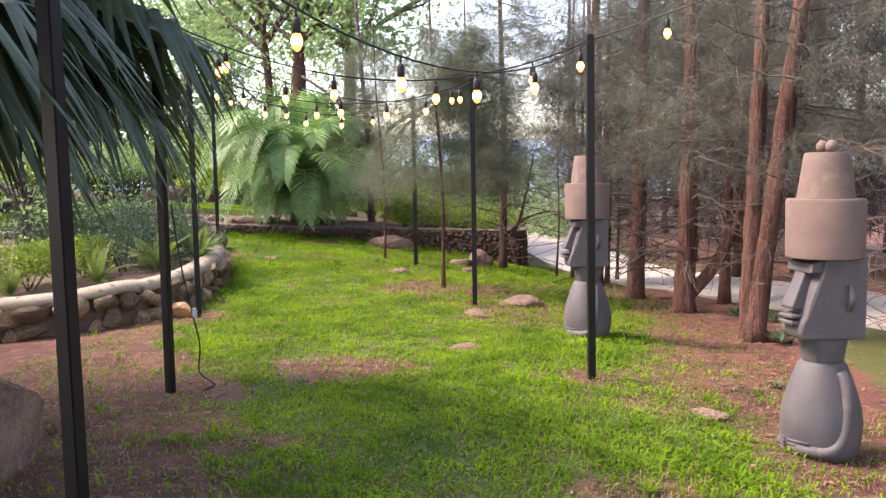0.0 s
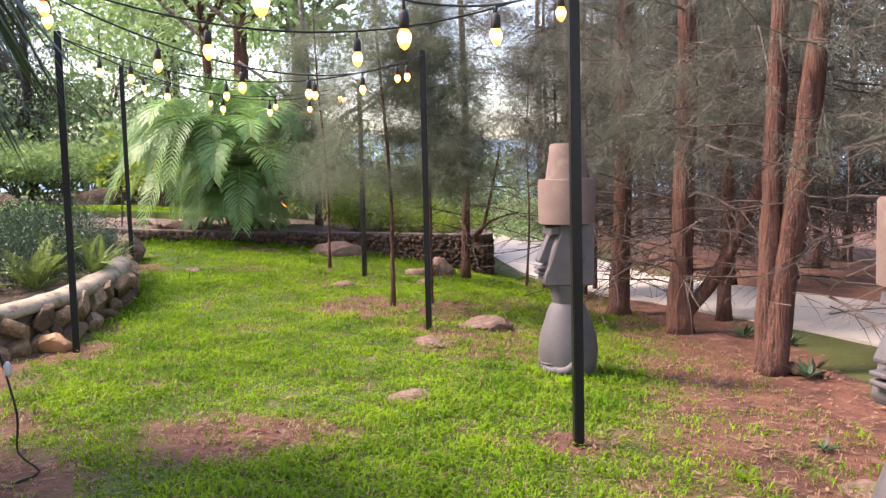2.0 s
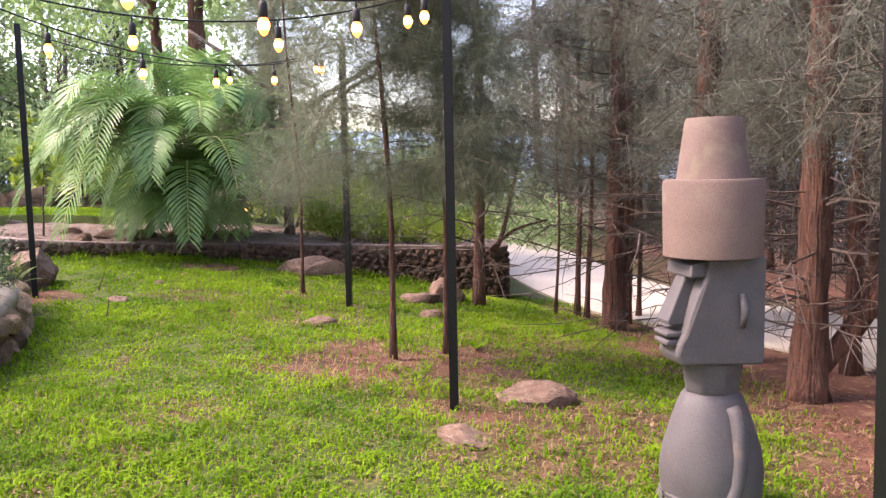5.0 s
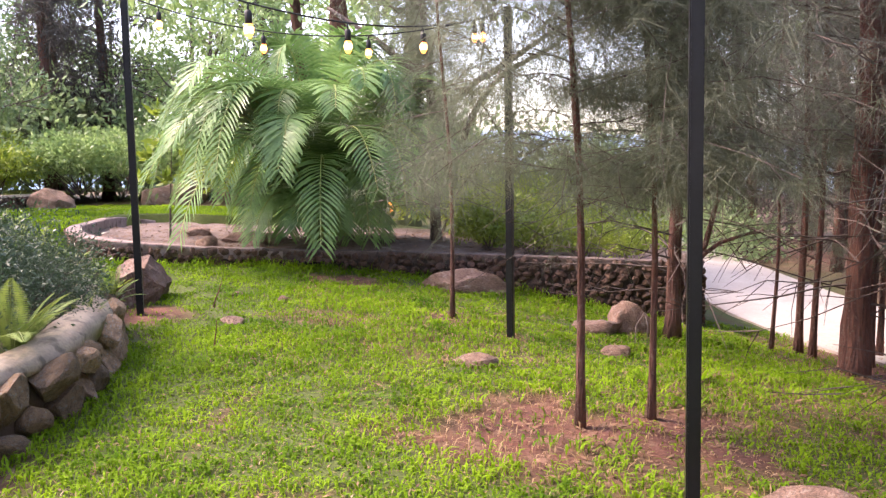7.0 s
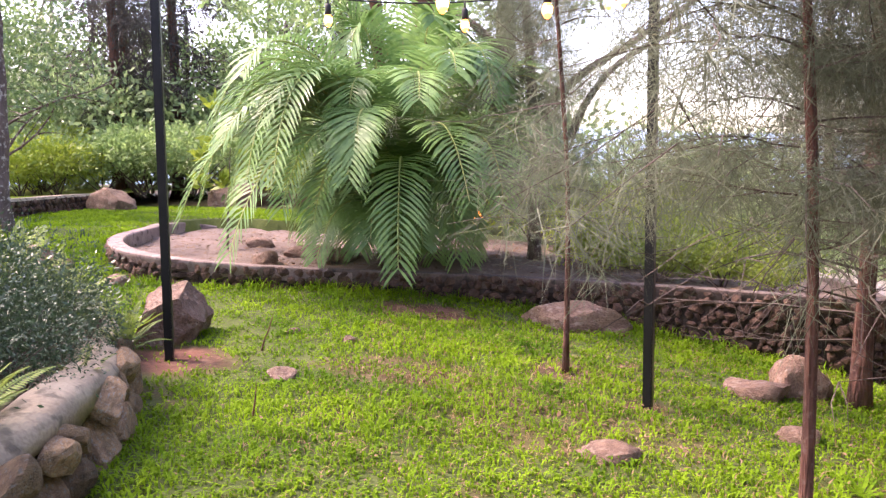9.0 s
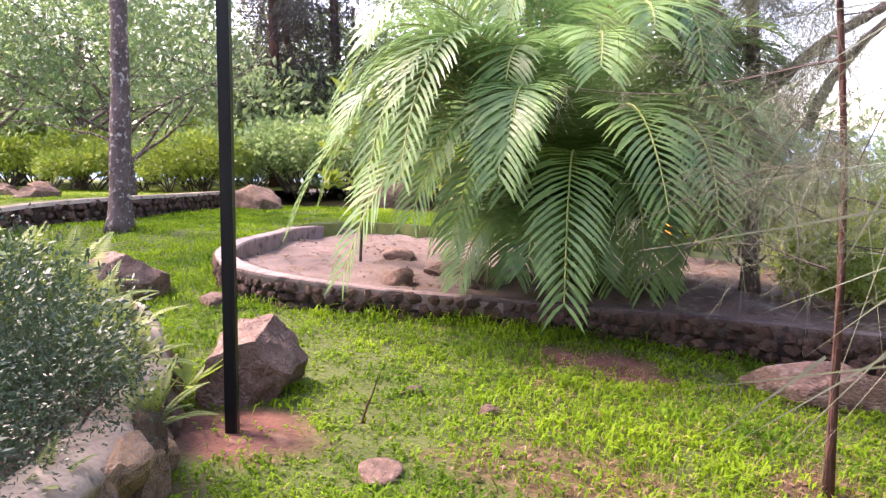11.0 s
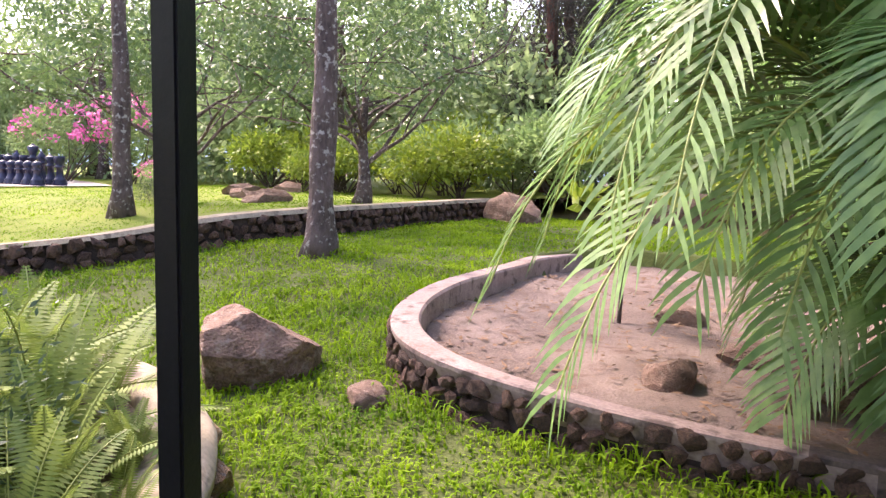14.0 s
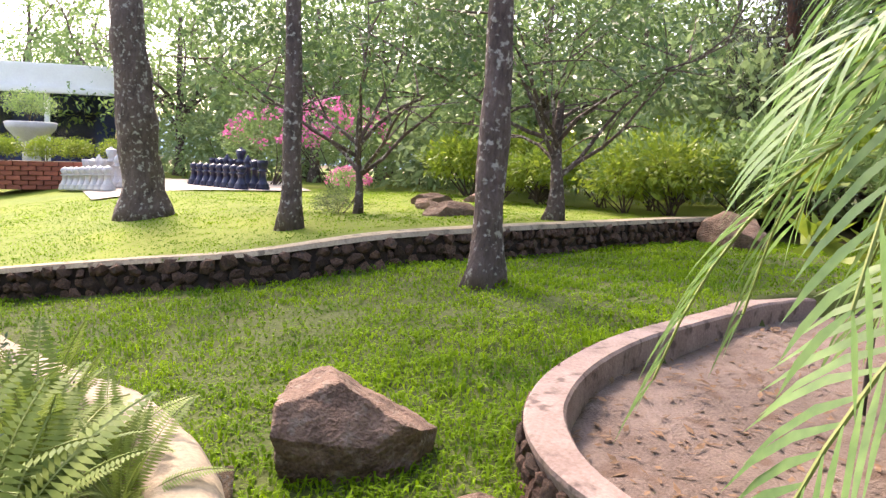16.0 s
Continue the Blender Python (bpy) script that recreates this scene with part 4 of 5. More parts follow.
leaf_tree(TR_LOW[1], -9.7, 19.3, lawn_z(-9.7, 19.3), .09, 1.3, (.05, 0), "low forked tree with dark foliage", s=1.2)
for i, (x, y, s) in enumerate([(-13.8, 22.5, 1), (-24, 19.5, 1.2), (-27, 21.5, 1.4), (-23, 22.5, 1.2), (-30, 17, 1.5), (-28, 19, 1.6), (-31, 13, 1.7), (-16, 30, 1.8), (-21, 28.5, 1.8), (-25, 26, 1.8), (-10, 31, 1.7), (-16.5, 23.5, 1.1), (-8.0, 27, 1.2), (-18.5, 24.5, 1.2), (-15, 26, 1.3), (-20.5, 21.5, 1.2), (-12.5, 31, 1.5), (-22, 24, 1.4), (-18, 28, 1.5), (-5.0, 29, 1.3)]):
    leaf_tree(TR_MID[i % 3], x, y, lawn_z(x, y), .12, 3.2 * s, (0.1, 0), "leafy broadleaf tree at the garden's edge", s=s)
for i, (x, y, s) in enumerate([(-5.6, 11.4, .7), (-8.6, 8.8, 1.0), (-11.5, 11.5, 1.1), (-6.5, 6.3, .9), (-10, 6, 1.2)]):
    leaf_tree(TR_MID[(i + 1) % 3], x, y, bed_z(x, y), .07, 3 * s, (0.1, 0), "broadleaf tree over the raised bed", s=s)
for x, y, r, ln, bk in [(-3.4, 20.2, .2, (.3, .3), M_BARK), (-4.0, 20.8, .12, (-.5, .3), M_BARK), (-2.4, 21.4, .2, (.5, 0), M_GREENBARK)]:
    leaf_tree(TR_BIG[1], x, y, gz(x, y), r, 9, ln, "tall eucalyptus with peeling reddish trunk", bk, 1.0,
              extra=[(.09, [(ln[0] * .5, 0, 4), (ln[0] * .5 + .8, 0, 4.8), (ln[0] * .5 + 2.2, .2, 5.6)])])
for x, y, s in [(-8, 33, 1.6), (9, 33, 1.5)]:
    leaf_tree(TR_BIG[0], x, y, gz(x, y), .2, 8, (0, 0), "distant broadleaf tree with a green crown", s=s * 0.8)


# unseen trees around the start, added to shade the near lawn
for i, (x, y) in enumerate([(-6, -1.5), (4.5, -2.5), (-1, -6), (-9, 2.5), (8, 1), (-7, 3.6), (-4.2, .6), (1, -2.5)]):
    leaf_tree(TR_BIG[i % 2], x, y, gz(x, y), .2, 8, (0, 0), "unseen broadleaf tree added to shade the lawn's lower end")


# ---- palm ----
def frond(b, base, tip, apex, sway=0.0, pairs=46, ll=0.52, lw=0.025):
    """An arching feather leaf from base to tip whose rib rises to about apex: slot 0 leaflets, slot 1 rib."""
    p0, p3 = Vector(base), Vector(tip)
    h = Vector((p3.x - p0.x, p3.y - p0.y, 0))
    side = Vector((-h.y, h.x, 0)) * sway
    p1 = p0 + h * 0.14 + Vector((0, 0, (apex - p0.z) * 0.9))
    p2 = p0 + h * 0.78 + side + Vector((0, 0, (apex - p0.z) * 1.2))
    n = 22
    pts = [p0 * (1 - t) ** 3 + p1 * 3 * t * (1 - t) ** 2 + p2 * 3 * t * t * (1 - t) + p3 * t ** 3 for t in [i / n for i in range(n + 1)]]
    b.tube(pts, [0.015 * (1 - 0.85 * i / n) + 0.002 for i in range(n + 1)], 5, 1, caps=False)
    flat = Vector((-h.y, h.x, 0)).normalized()
    for j in range(pairs):
        t = 0.2 + 0.8 * j / (pairs - 1)
        f = t * n
        i = min(n - 1, int(f))
        q = pts[i].lerp(pts[i + 1], f - i)
        d = (pts[i + 1] - pts[i]).normalized()
        s = (flat - d * flat.dot(d)).normalized()
        up = d.cross(s)
        if up.z < 0 and d.z > -0.7:
            up = -up
        k = ll * math.sin(math.pi * (0.2 + 0.68 * t)) ** 0.8 * rng.uniform(0.92, 1.06)
        for sd in (-1, 1):
            w = (s * sd + d * (0.35 + 0.75 * t * t) + up * 0.22 + rand_dir() * 0.05).normalized()
            x = (d - w * d.dot(w)).normalized() * (lw / 2)
            row = [(q, 0.35)]
            p = q
            for g, (step, wd) in enumerate([(0.33, 1.0), (0.33, 0.85), (0.34, 0.0)]):
                p = p + w * k * step
                row.append((p, wd))
                w = (w + Vector((0, 0, -0.24 * rng.uniform(0.7, 1.3)))).normalized()
            vs = []
            for p, wd in row[:3]:
                vs += [tuple(p - x * wd), tuple(p + x * wd)]
            b.add(vs + [tuple(row[3][0])], [(0, 1, 3, 2), (2, 3, 5, 4), (4, 5, 6)], 0)


PALM_AT = Vector((-2.65, 16.45, 0.47))
palm = tagged(empty("palm", *PALM_AT), "large clumping feather palm with arching green fronds", "palm")
# tip in the world, height of the arch over the palm's foot, sway
FRONDS = [((-3.75, 14.7, 0.80), 1.5, 0.05), ((-4.45, 15.2, 1.05), 1.65, 0.0), ((-2.35, 14.85, 0.66), 1.35, 0.0), ((-3.1, 14.95, 1.05), 1.6, 0.05), ((-1.5, 15.0, 1.2), 1.5, 0.1), ((-4.5, 15.9, 1.5), 2.0, 0.0),
          ((-4.2, 15.4, 1.9), 2.2, 0.0), ((-2.75, 15.0, 1.35), 1.7, -0.1)]
fr = [(Vector(tip) - PALM_AT, top, sway) for tip, top, sway in FRONDS]
for count, a0, a1, r0, r1, t0, t1, z0, z1 in [(20, 0, 360, 1.1, 1.9, 1.8, 2.3, 1.2, 1.9), (18, 60, 400, 1.3, 1.9, 1.4, 1.8, 0.6, 1.2), (12, 195, 345, 0.7, 1.2, 0.8, 1.3, 0.1, 0.5), (10, 175, 250, 1.5, 2.0, 1.7, 2.2, 0.7, 1.6), (8, 0, 360, 0.35, 0.8, 2.2, 2.45, 2.0, 2.4), (7, 20, 170, 1.0, 1.6, 0.9, 1.3, 0.2, 0.6)]:
    for q in range(count):
        a, r_ = radians(a0 + (a1 - a0) * (q + rng.random()) / count), rng.uniform(r0, r1)
        fr.append((Vector((r_ * math.cos(a), r_ * math.sin(a), rng.uniform(z0, z1))), rng.uniform(t0, t1), rng.uniform(-.12, .12)))
for tip, top, sway in fr:
    b = MB()
    k = Vector((tip.x, tip.y, 0)).normalized() * 0.25 * rng.random()
    frond(b, (k.x, k.y, rng.uniform(0, 0.2)), tip, top, sway)
    b.obj("frond", [M_PALM, M_PALMSTEM], False, palm)
for i in range(9):
    b = MB()
    a = i * 0.7
    b.tube([(.2 * math.cos(a), .2 * math.sin(a), -.05), (.26 * math.cos(a), .26 * math.sin(a), .4), (.3 * math.cos(a), .3 * math.sin(a), .8)], [.035, .03, .02], 7)
    b.obj("stem", [M_PALMSTEM], True, palm)


def fan_leaf(b, base, az, el, stalk, rad, segs=54):
    v = Vector((math.cos(az) * math.cos(el), math.sin(az) * math.cos(el), math.sin(el)))
    hub = Vector(base) + v * stalk
    b.tube([base, tuple(Vector(base) + v * stalk * 0.5 + Vector((0, 0, 0.06))), tuple(hub)], [0.018, 0.014, 0.01], 6, 1)
    s = v.cross(Vector((0, 0, 1))).normalized()
    w = s.cross(v)
    v2 = (v * 0.8 - w * 0.5).normalized()
    for i in range(segs):
        a = radians(-135 + 270 * (i + 0.5) / segs)
        d = (v2 * math.cos(a) + s * math.sin(a)).normalized()
        x = d.cross(w).normalized() * (rad * 0.028)
        k = rad * rng.uniform(0.9, 1.1)
        m1 = hub + d * k * 0.62
        tip = m1 + (d + Vector((0, 0, -rng.uniform(0.7, 1.9)))).normalized() * k * 0.5
        lift = w * 0.012
        b.add([tuple(hub), tuple(m1 - x), tuple(m1 + lift), tuple(m1 + x), tuple(tip)], [(0, 1, 2), (0, 2, 3), (1, 4, 2), (2, 4, 3)], 0)


fan = tagged(empty("fan_palm", -3.3, 4.9, gz(-3.3, 4.9)), "fan palm with dark drooping pleated leaves", "palm")
b = MB()
b.tube([(0, 0, -.1), (0, 0, 1.2), (0.05, 0, 2.5)], [.13, .11, .1], 10, rough=.3)
b.obj("trunk", [M_GREYBARK], True, fan)
for a, e, st in [(0, -2, 1.0), (18, 12, 1.2), (-20, 5, .9), (40, 5, 1.1), (-45, 10, 1.0), (75, 20, 1.0), (-75, 15, 1.0), (120, 30, 1), (160, 10, 1), (200, 20, 1), (240, 25, 1), (280, 20, 1), (5, 35, 1.1)]:
    b = MB()
    fan_leaf(b, (0.05, 0, 2.3), radians(a), radians(e), st, 1.2)
    b.obj("fan_frond", [M_FANPALM, M_PALMSTEM], False, fan)


# second palm, added to shade the bare earth and thicken the fronds
copy_thing(fan, pose(-3.15, 3.1, gz(-3.15, 3.1) - .1, 0, 0, 35))


# ---- ferns ----
def fern_mesh(n=13, length=0.75):
    b = MB()
    for i in range(n):
        az = 6.28 * i / n + rng.uniform(-.3, .3)
        el = radians(rng.uniform(42, 84))
        v = Vector((math.cos(az) * math.cos(el), math.sin(az) * math.cos(el), math.sin(el)))
        p, pts = Vector((0, 0, 0)), [Vector((0, 0, 0))]
        L = length * rng.uniform(0.6, 1.15)
        for _ in range(12):
            v = (v + Vector((0, 0, -0.11))).normalized()
            p = p + v * L / 12
            pts.append(p.copy())
        b.tube(pts, [0.003] * 13, 3, 1, caps=False)
        for j in range(36):
            f = (0.12 + 0.88 * j / 35) * 12
            k = min(11, int(f))
            q = pts[k].lerp(pts[k + 1], f - k)
            d = (pts[k + 1] - pts[k]).normalized()
            s = d.cross(Vector((0, 0, 1))).normalized()
            w = L * 0.15 * math.sin(math.pi * (0.12 + 0.85 * j / 35)) + 0.008
            for sd in (-1, 1):
                b.leaf(q, s * sd + d * 0.25 + Vector((0, 0, -0.15)), s.cross(d), w, L * 0.024, 0, 0.1)
    o = b.obj("fern", [M_FERN, M_PALMSTEM])
    me = o.data
    bpy.data.objects.remove(o)
    return me


FERN = [fern_mesh(17, .62), fern_mesh(19, .56), fern_mesh(15, .7)]
for i, (x, y, s) in enumerate([(-3.45, 10.2, 1.0), (-3.5, 10.75, .9), (-3.1, 10.8, .95), (-3.2, 11.75, .4), (-3.4, 12.5, .55), (-3.95, 12.85, .7), (-4.25, 13.1, .8), (-4.5, 13.3, .85), (-4.8, 13.42, .95), (-5.15, 13.55, 1.05), (-5.5, 13.7, 1.0), (-4.7, 13.15, 1.0), (-5.1, 13.3, 1.1),
                              (-6.1, 13.8, .9), (-5.4, 13.35, 1.0), (-5.8, 13.6, .9), (-4.5, 12.8, .9), (-4.9, 12.7, 1.0), (-4.05, 13.15, .5), (-3.9, 9.6, .8), (-4.6, 9.0, .8), (-5.2, 9.3, .8), (-4.65, 13.62, .55), (-5.3, 13.9, .55), (-5.75, 13.95, .6), (-4.35, 13.42, .5)]):
    o = tagged(new("fern", FERN[i % 3]), "bright green sword fern with arching fronds", "fern", group="ferns in the raised bed")
    o.matrix_basis = pose(x, y, bed_z(x, y) - 0.02, 0, 0, rng.uniform(0, 360)) @ Matrix.Diagonal((s, s, s, 1))

pl = empty("broadleaf_plant", -4.85, 17.0, sand_z(-4.85, 17.0))
b = MB()
stem = branch(b, Vector((0, 0, -0.05)), Vector((0, 0, 1)), 1.2, 0.018, droop=0, wob=0.05)
b.obj("stem", [M_TWIG], True, pl)
b = MB()
for q in [Vector((0, 0, .75)), Vector((.2, .1, 1.0)), Vector((-.25, 0, 1.05)), Vector((0, -.2, 1.2)), Vector((.1, .15, 1.45)), Vector((-.1, 0, 1.6)), Vector((.3, 0, .8)), Vector((-.35, .1, .75))]:
    for _ in range(22):
        b.leaf(q + rand_dir() * .05, rand_dir(-.2, 1), rand_dir(), rng.uniform(.12, .2), .065, 0, .12)
b.obj("foliage", [M_LIME], False, pl)
tagged(pl, "thin-stemmed plant with glossy lime green leaves", "plant")

# ---- rocks ----
ROCKS = [stone_mesh("rock", 70 + i, M_BOULDER, 4, 4, True) for i in range(5)]


FLATS = [stone_mesh("flat_stone", 90 + i, M_BOULDER, -1, 3, True) for i in range(5)]


def rock(x, y, sx, sy, sz, rz, k, sink=0.3, label="weathered brown boulder lying on the lawn", name="boulder", zf=gz, group="boulders", tilt=0):
    o = tagged(new(name, ROCKS[k]), label, "rock", group=group)
    o.modifiers.new("edges", 'EDGE_SPLIT').split_angle = radians(24)
    o.matrix_basis = Matrix.Translation((x, y, zf(x, y) + sz * (0.42 - sink))) @ Euler((radians(tilt), 0, radians(rz))).to_matrix().to_4x4() @ Matrix.Diagonal((sx * 1.25, sy * 1.25, sz * 1.3, 1))
    return o


def faced_boulder(planes, seed):
    """A rock broken along the given planes (normal, distance in diameters), with pits and worn edges."""
    bm = bmesh.new()
    bmesh.ops.create_icosphere(bm, subdivisions=5, radius=0.62)
    cut = [(Vector(n_).normalized(), d) for n_, d in planes]
    for v in bm.verts:
        for _ in range(2):
            for nn, d in cut:
                h = v.co.dot(nn) - d
                if h > 0:
                    v.co -= nn * h * 0.97
        c = v.co.copy()
        v.co *= 1 + 0.10 * noise.noise(c * 2.5 + Vector((seed, 0, 0))) + 0.07 * noise.noise(c * 7 + Vector((0, seed, 0))) + 0.035 * noise.noise(c * 16) - 0.14 * max(0, noise.noise(c * 5 + Vector((0, 0, seed))) - 0.35)
    me = bpy.data.meshes.new("boulder")
    bm.to_mesh(me)
    bm.free()
    me.polygons.foreach_set("use_smooth", [True] * len(me.polygons))
    me.materials.append(M_BOULDER)
    return me


big = rock(-5.6, 14.8, .49, .42, .46, 56, 0, .12)
big.data = faced_boulder([((-1, 0, -.05), .40), ((.5, .1, .85), .27), ((-.35, -.1, .95), .36), ((.1, -.8, .6), .29), ((0, -1, -.35), .33), ((1, -.2, -.1), .47), ((.6, -.7, -.2), .38), ((0, 1, .3), .38), ((0, 0, -1), .36)], 4)
near_rock = rock(-3.65, 13.53, .40, .40, .42, 26, 3, .14)
near_rock.data = faced_boulder([((-.3, -.2, .95), .36), ((.75, -.3, .55), .37), ((.8, -.2, -.5), .37), ((0, -1, .1), .36), ((-1, 0, .3), .42), ((0, 1, .2), .42), ((0, 0, -1), .40), ((.5, -.8, -.3), .38)], 9)
rock(-0.93, 15.15, .75, .5, .34, 10, 2, .3)
rock(0.66, 14.1, .36, .34, .4, 30, 3, .25)
rock(0.35, 13.9, .4, .35, .2, 0, 1, .3)
for x, y, sx, sy, sz, k in [(.92, 10.05, .5, .36, .14, 2), (.37, 9.2, .38, .26, .07, 3), (.17, 7.35, .36, .24, .06, 1), (-.65, 12.3, .32, .26, .08, 0), (-4.95, 14.93, .28, .22, .10, 4), (-2.63, 12.95, .26, .18, .06, 2), (-2.9, 13.9, .1, .08, .05, 1),
                            (-2.45, 13.8, .12, .1, .06, 0), (2.5, 5.9, .3, .2, .08, 2), (1.75, 5.6, .3, .2, .05, 3), (.4, 13.0, .25, .2, .1, 4), (-2.3, 5.0, .2, .15, .12, 1)]:
    o = rock(x, y, sx * .85, sy * .85, sz * 1.2, rng.uniform(0, 360), k, .38, "flat brown stone sunk in the grass", "stone", group="flat stones")
    o.data = FLATS[k]
for x, y, sx, sy, sz, k in [(-3.95, 15.95, .36, .26, .26, 2), (-3.3, 16.25, .6, .42, .24, 3), (-3.35, 15.85, .2, .16, .14, 0), (-3.75, 16.7, .6, .4, .22, 1), (-4.6, 17.3, .4, .3, .2, 4)]:
    rock(x, y, sx * .8, sy * .8, sz * .75, rng.uniform(0, 360), k, .36, "brown rock half buried in sand", "rock", sand_z, "sand rocks").data = FLATS[k]
o = rock(-2.75, 8.95, .22, .16, .18, 0, 0, .1, "orange-brown loose stone by the wall", "stone", group="flat stones")
o.data = o.data.copy()
o.data.materials[0] = M_ORANGEROCK
rock(-2.4, 4.15, .7, .9, 1.0, 15, 1, .25, "tall pale stone at the path's edge")
rock(-8.75, 21.1, .8, .5, .5, 0, 3, .2, "large grey-brown boulder ending the wall")
for x, y, s in [(-10.6, 18.6, .5), (-12.4, 19.5, .5), (-11.6, 18.9, .4), (-12.8, 20.6, .5)]:
    rock(x, y, s, s * .7, s * .45, rng.uniform(0, 360), 2, .25, "grey rock edging the upper lawn", "rock", lawn_z, "lawn rocks")
for x, y in [(-7.2, 23, ), (-6.2, 24.5)]:
    rock(x, y, 1.2, .8, .6, 20, 1, .2, "large grey boulder under trees", zf=gz)

# ---- upper garden: chess set, planter, house ----
def chess_mesh(kind, material):
    b = MB()
    h = {"pawn": .40, "rook": .48, "bishop": .56, "king": .68, "knight": .50}[kind]
    prof = [(0, .17), (.04, .18), (.065, .15), (.08, .165), (.11, .12), (.17, .085), (h * .6, .075), (h * .62, .12), (h * .66, .12), (h * .68, .07)]
    if kind == "pawn":
        prof += [(h * .74, .10), (h * .84, .125), (h * .94, .09), (h, .01)]
    elif kind == "rook":
        prof += [(h * .75, .11), (h * .9, .13), (h, .135), (h + .001, .09), (h * .93, .085), (h * .93, .01)]
    elif kind == "bishop":
        prof += [(h * .74, .09), (h * .82, .11), (h * .93, .05), (h * .95, .03), (h * .98, .035), (h, .01)]
    else:
        prof += [(h * .75, .09), (h * .92, .14), (h * .94, .10), (h * .97, .04), (h, .035), (h + .001, .01)]
    lathe(b, [(z, r * .68) for z, r in prof], 16)
    o = b.obj("chess_piece", [material], True)
    me = o.data
    bpy.data.objects.remove(o)
    return me


for matl, x0, y0, dx, dy, lab in [(M_CHESSB, -16.2, 18.6, -.26, -.03, "giant navy blue resin chess piece on paving"), (M_CHESSW, -17.2, 16.75, -.24, -.05, "giant pale grey resin chess piece on paving")]:
    for i, kd in enumerate(["rook", "knight", "bishop", "king", "rook", "bishop", "knight", "rook"]):
        for j, kk in enumerate((kd, "pawn")):
            o = tagged(new("chess_piece", chess_mesh(kk, matl)), lab, "chess piece", group="giant chess set")
            x, y = x0 + dx * i, y0 + dy * i - j * .36
            o.matrix_basis = pose(x, y, lawn_z(x, y) + .02)
fill("paving", [(-16, 15.9), (-15.8, 19.3), (-20, 20.5), (-21, 16.5)], lambda x, y: lawn_z(x, y) + .025, M_DRIVE, "pale paving under the chess set", "paving", 0.6)

pb = tagged(empty("brick_planter", -20.2, 15.9, lawn_z(-20, 15.9)), "long red brick planter box filled with plants", "planter")
BR = boxmesh("brick", .235, .11, .075, M_BRICK, .006)
for r_ in range(6):
    for c_ in range(13):
        o = new("brick", BR)
        o.parent = pb
        o.matrix_basis = pose(.55, -1.6 + c_ * .25 + (.12 if r_ % 2 else 0), r_ * .085, 0, 0, 90)
core = new("soil_core", boxmesh("soil_core", 1.0, 3.3, .5, M_SOIL, .01))
core.parent = pb
for k in range(5):
    shrub(SH_LIME[k % 2], -20.0 + rng.uniform(-.2, .2), 14.6 + k * .65, lawn_z(-20, 16) + .45, .5, "lime leafy plant in the brick planter", group="planter plants")

hs = tagged(empty("house", -26, 15.9, 0.45, -12), "low white house with flat roof and navy walls", "house")


def part(name, me, m):
    o = new(name, me)
    o.parent = hs
    o.matrix_basis = m
    return o


part("wall", boxmesh("wall", .3, 7.0, 2.6, M_BLUE, .01), pose(-.6, -1.0, 0))
part("roof", boxmesh("roof", 4.5, 8.6, .55, M_WHITE, .03), pose(-.9, -1.0, 2.55))
part("fascia", boxmesh("fascia", .12, 8.7, .16, M_WHITE, .02), pose(1.38, -1.0, 2.42))
for k in range(5):
    part("post", boxmesh("post", .12, .12, 2.6, M_WHITE, .01), pose(1.2, 2.9 - k * 1.9, 0))
for k in range(3):
    part("window", boxmesh("window", .06, 1.2, 1.1, M_GLASS, .01), pose(-.42, 1.4 - k * 1.9, 1.0))
ur = tagged(empty("urn", -21.8, 15.9, lawn_z(-21.8, 15.9) - .15), "wide grey stone urn on a pedestal", "urn")
b = MB()
lathe(b, [(0, .25), (.5, .18), (.9, .16), (1.0, .22), (1.25, .46), (1.38, .5), (1.40, .45), (1.34, .4), (1.32, .01)], 24)
b.obj("bowl", [M_CHESSW], True, ur)
shrub(SH_MID[0], -21.8, 15.9, lawn_z(-21.8, 15.9) + 1.25, .6, "leafy plant with red flowers in an urn")

# ---- garden lamp by the palm ----
gl = tagged(empty("garden_lamp", -2.2, 18.3, sand_z(-2.2, 18.3)), "small warm garden lamp on a black stake", "lamp")
b = MB()
b.tube([(0, 0, -.05), (0, 0, .3)], [.012, .012], 8)
b.obj("stake", [M_CABLE], True, gl)
b = MB()
lathe(b, [(.3, .02), (.32, .04), (.38, .05), (.43, .03), (.45, .005)], 14)
b.obj("bulb", [M_AMBER], True, gl)

# ---- cable and socket by a pole ----
cb = tagged(empty("power_cable", -1.75, 5.95, gz(-1.75, 5.95)), "loose black cable with a socket on a stake", "cable")
b = MB()
b.tube(spline([(-.1, -.1, 1.3), (-.06, -.08, .9), (-.02, 0, .55), (.02, .02, .3), (0, .05, .1), (.12, 0, .02), (.05, -.15, .015)], .04), [.006] * 80, 5)
b.obj("cable", [M_CABLE], True, cb)
b = MB()
lathe(b, [(.5, .01), (.51, .018), (.55, .018), (.57, .008)], 10)
b.obj("socket", [M_CHESSW], True, cb)

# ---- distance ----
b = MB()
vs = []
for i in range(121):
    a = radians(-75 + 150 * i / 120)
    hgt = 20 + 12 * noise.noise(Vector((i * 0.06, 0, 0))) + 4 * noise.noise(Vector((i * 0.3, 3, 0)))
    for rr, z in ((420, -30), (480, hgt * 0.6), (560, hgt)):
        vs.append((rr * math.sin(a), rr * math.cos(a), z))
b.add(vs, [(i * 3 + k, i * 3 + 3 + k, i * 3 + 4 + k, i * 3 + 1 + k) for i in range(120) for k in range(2)])
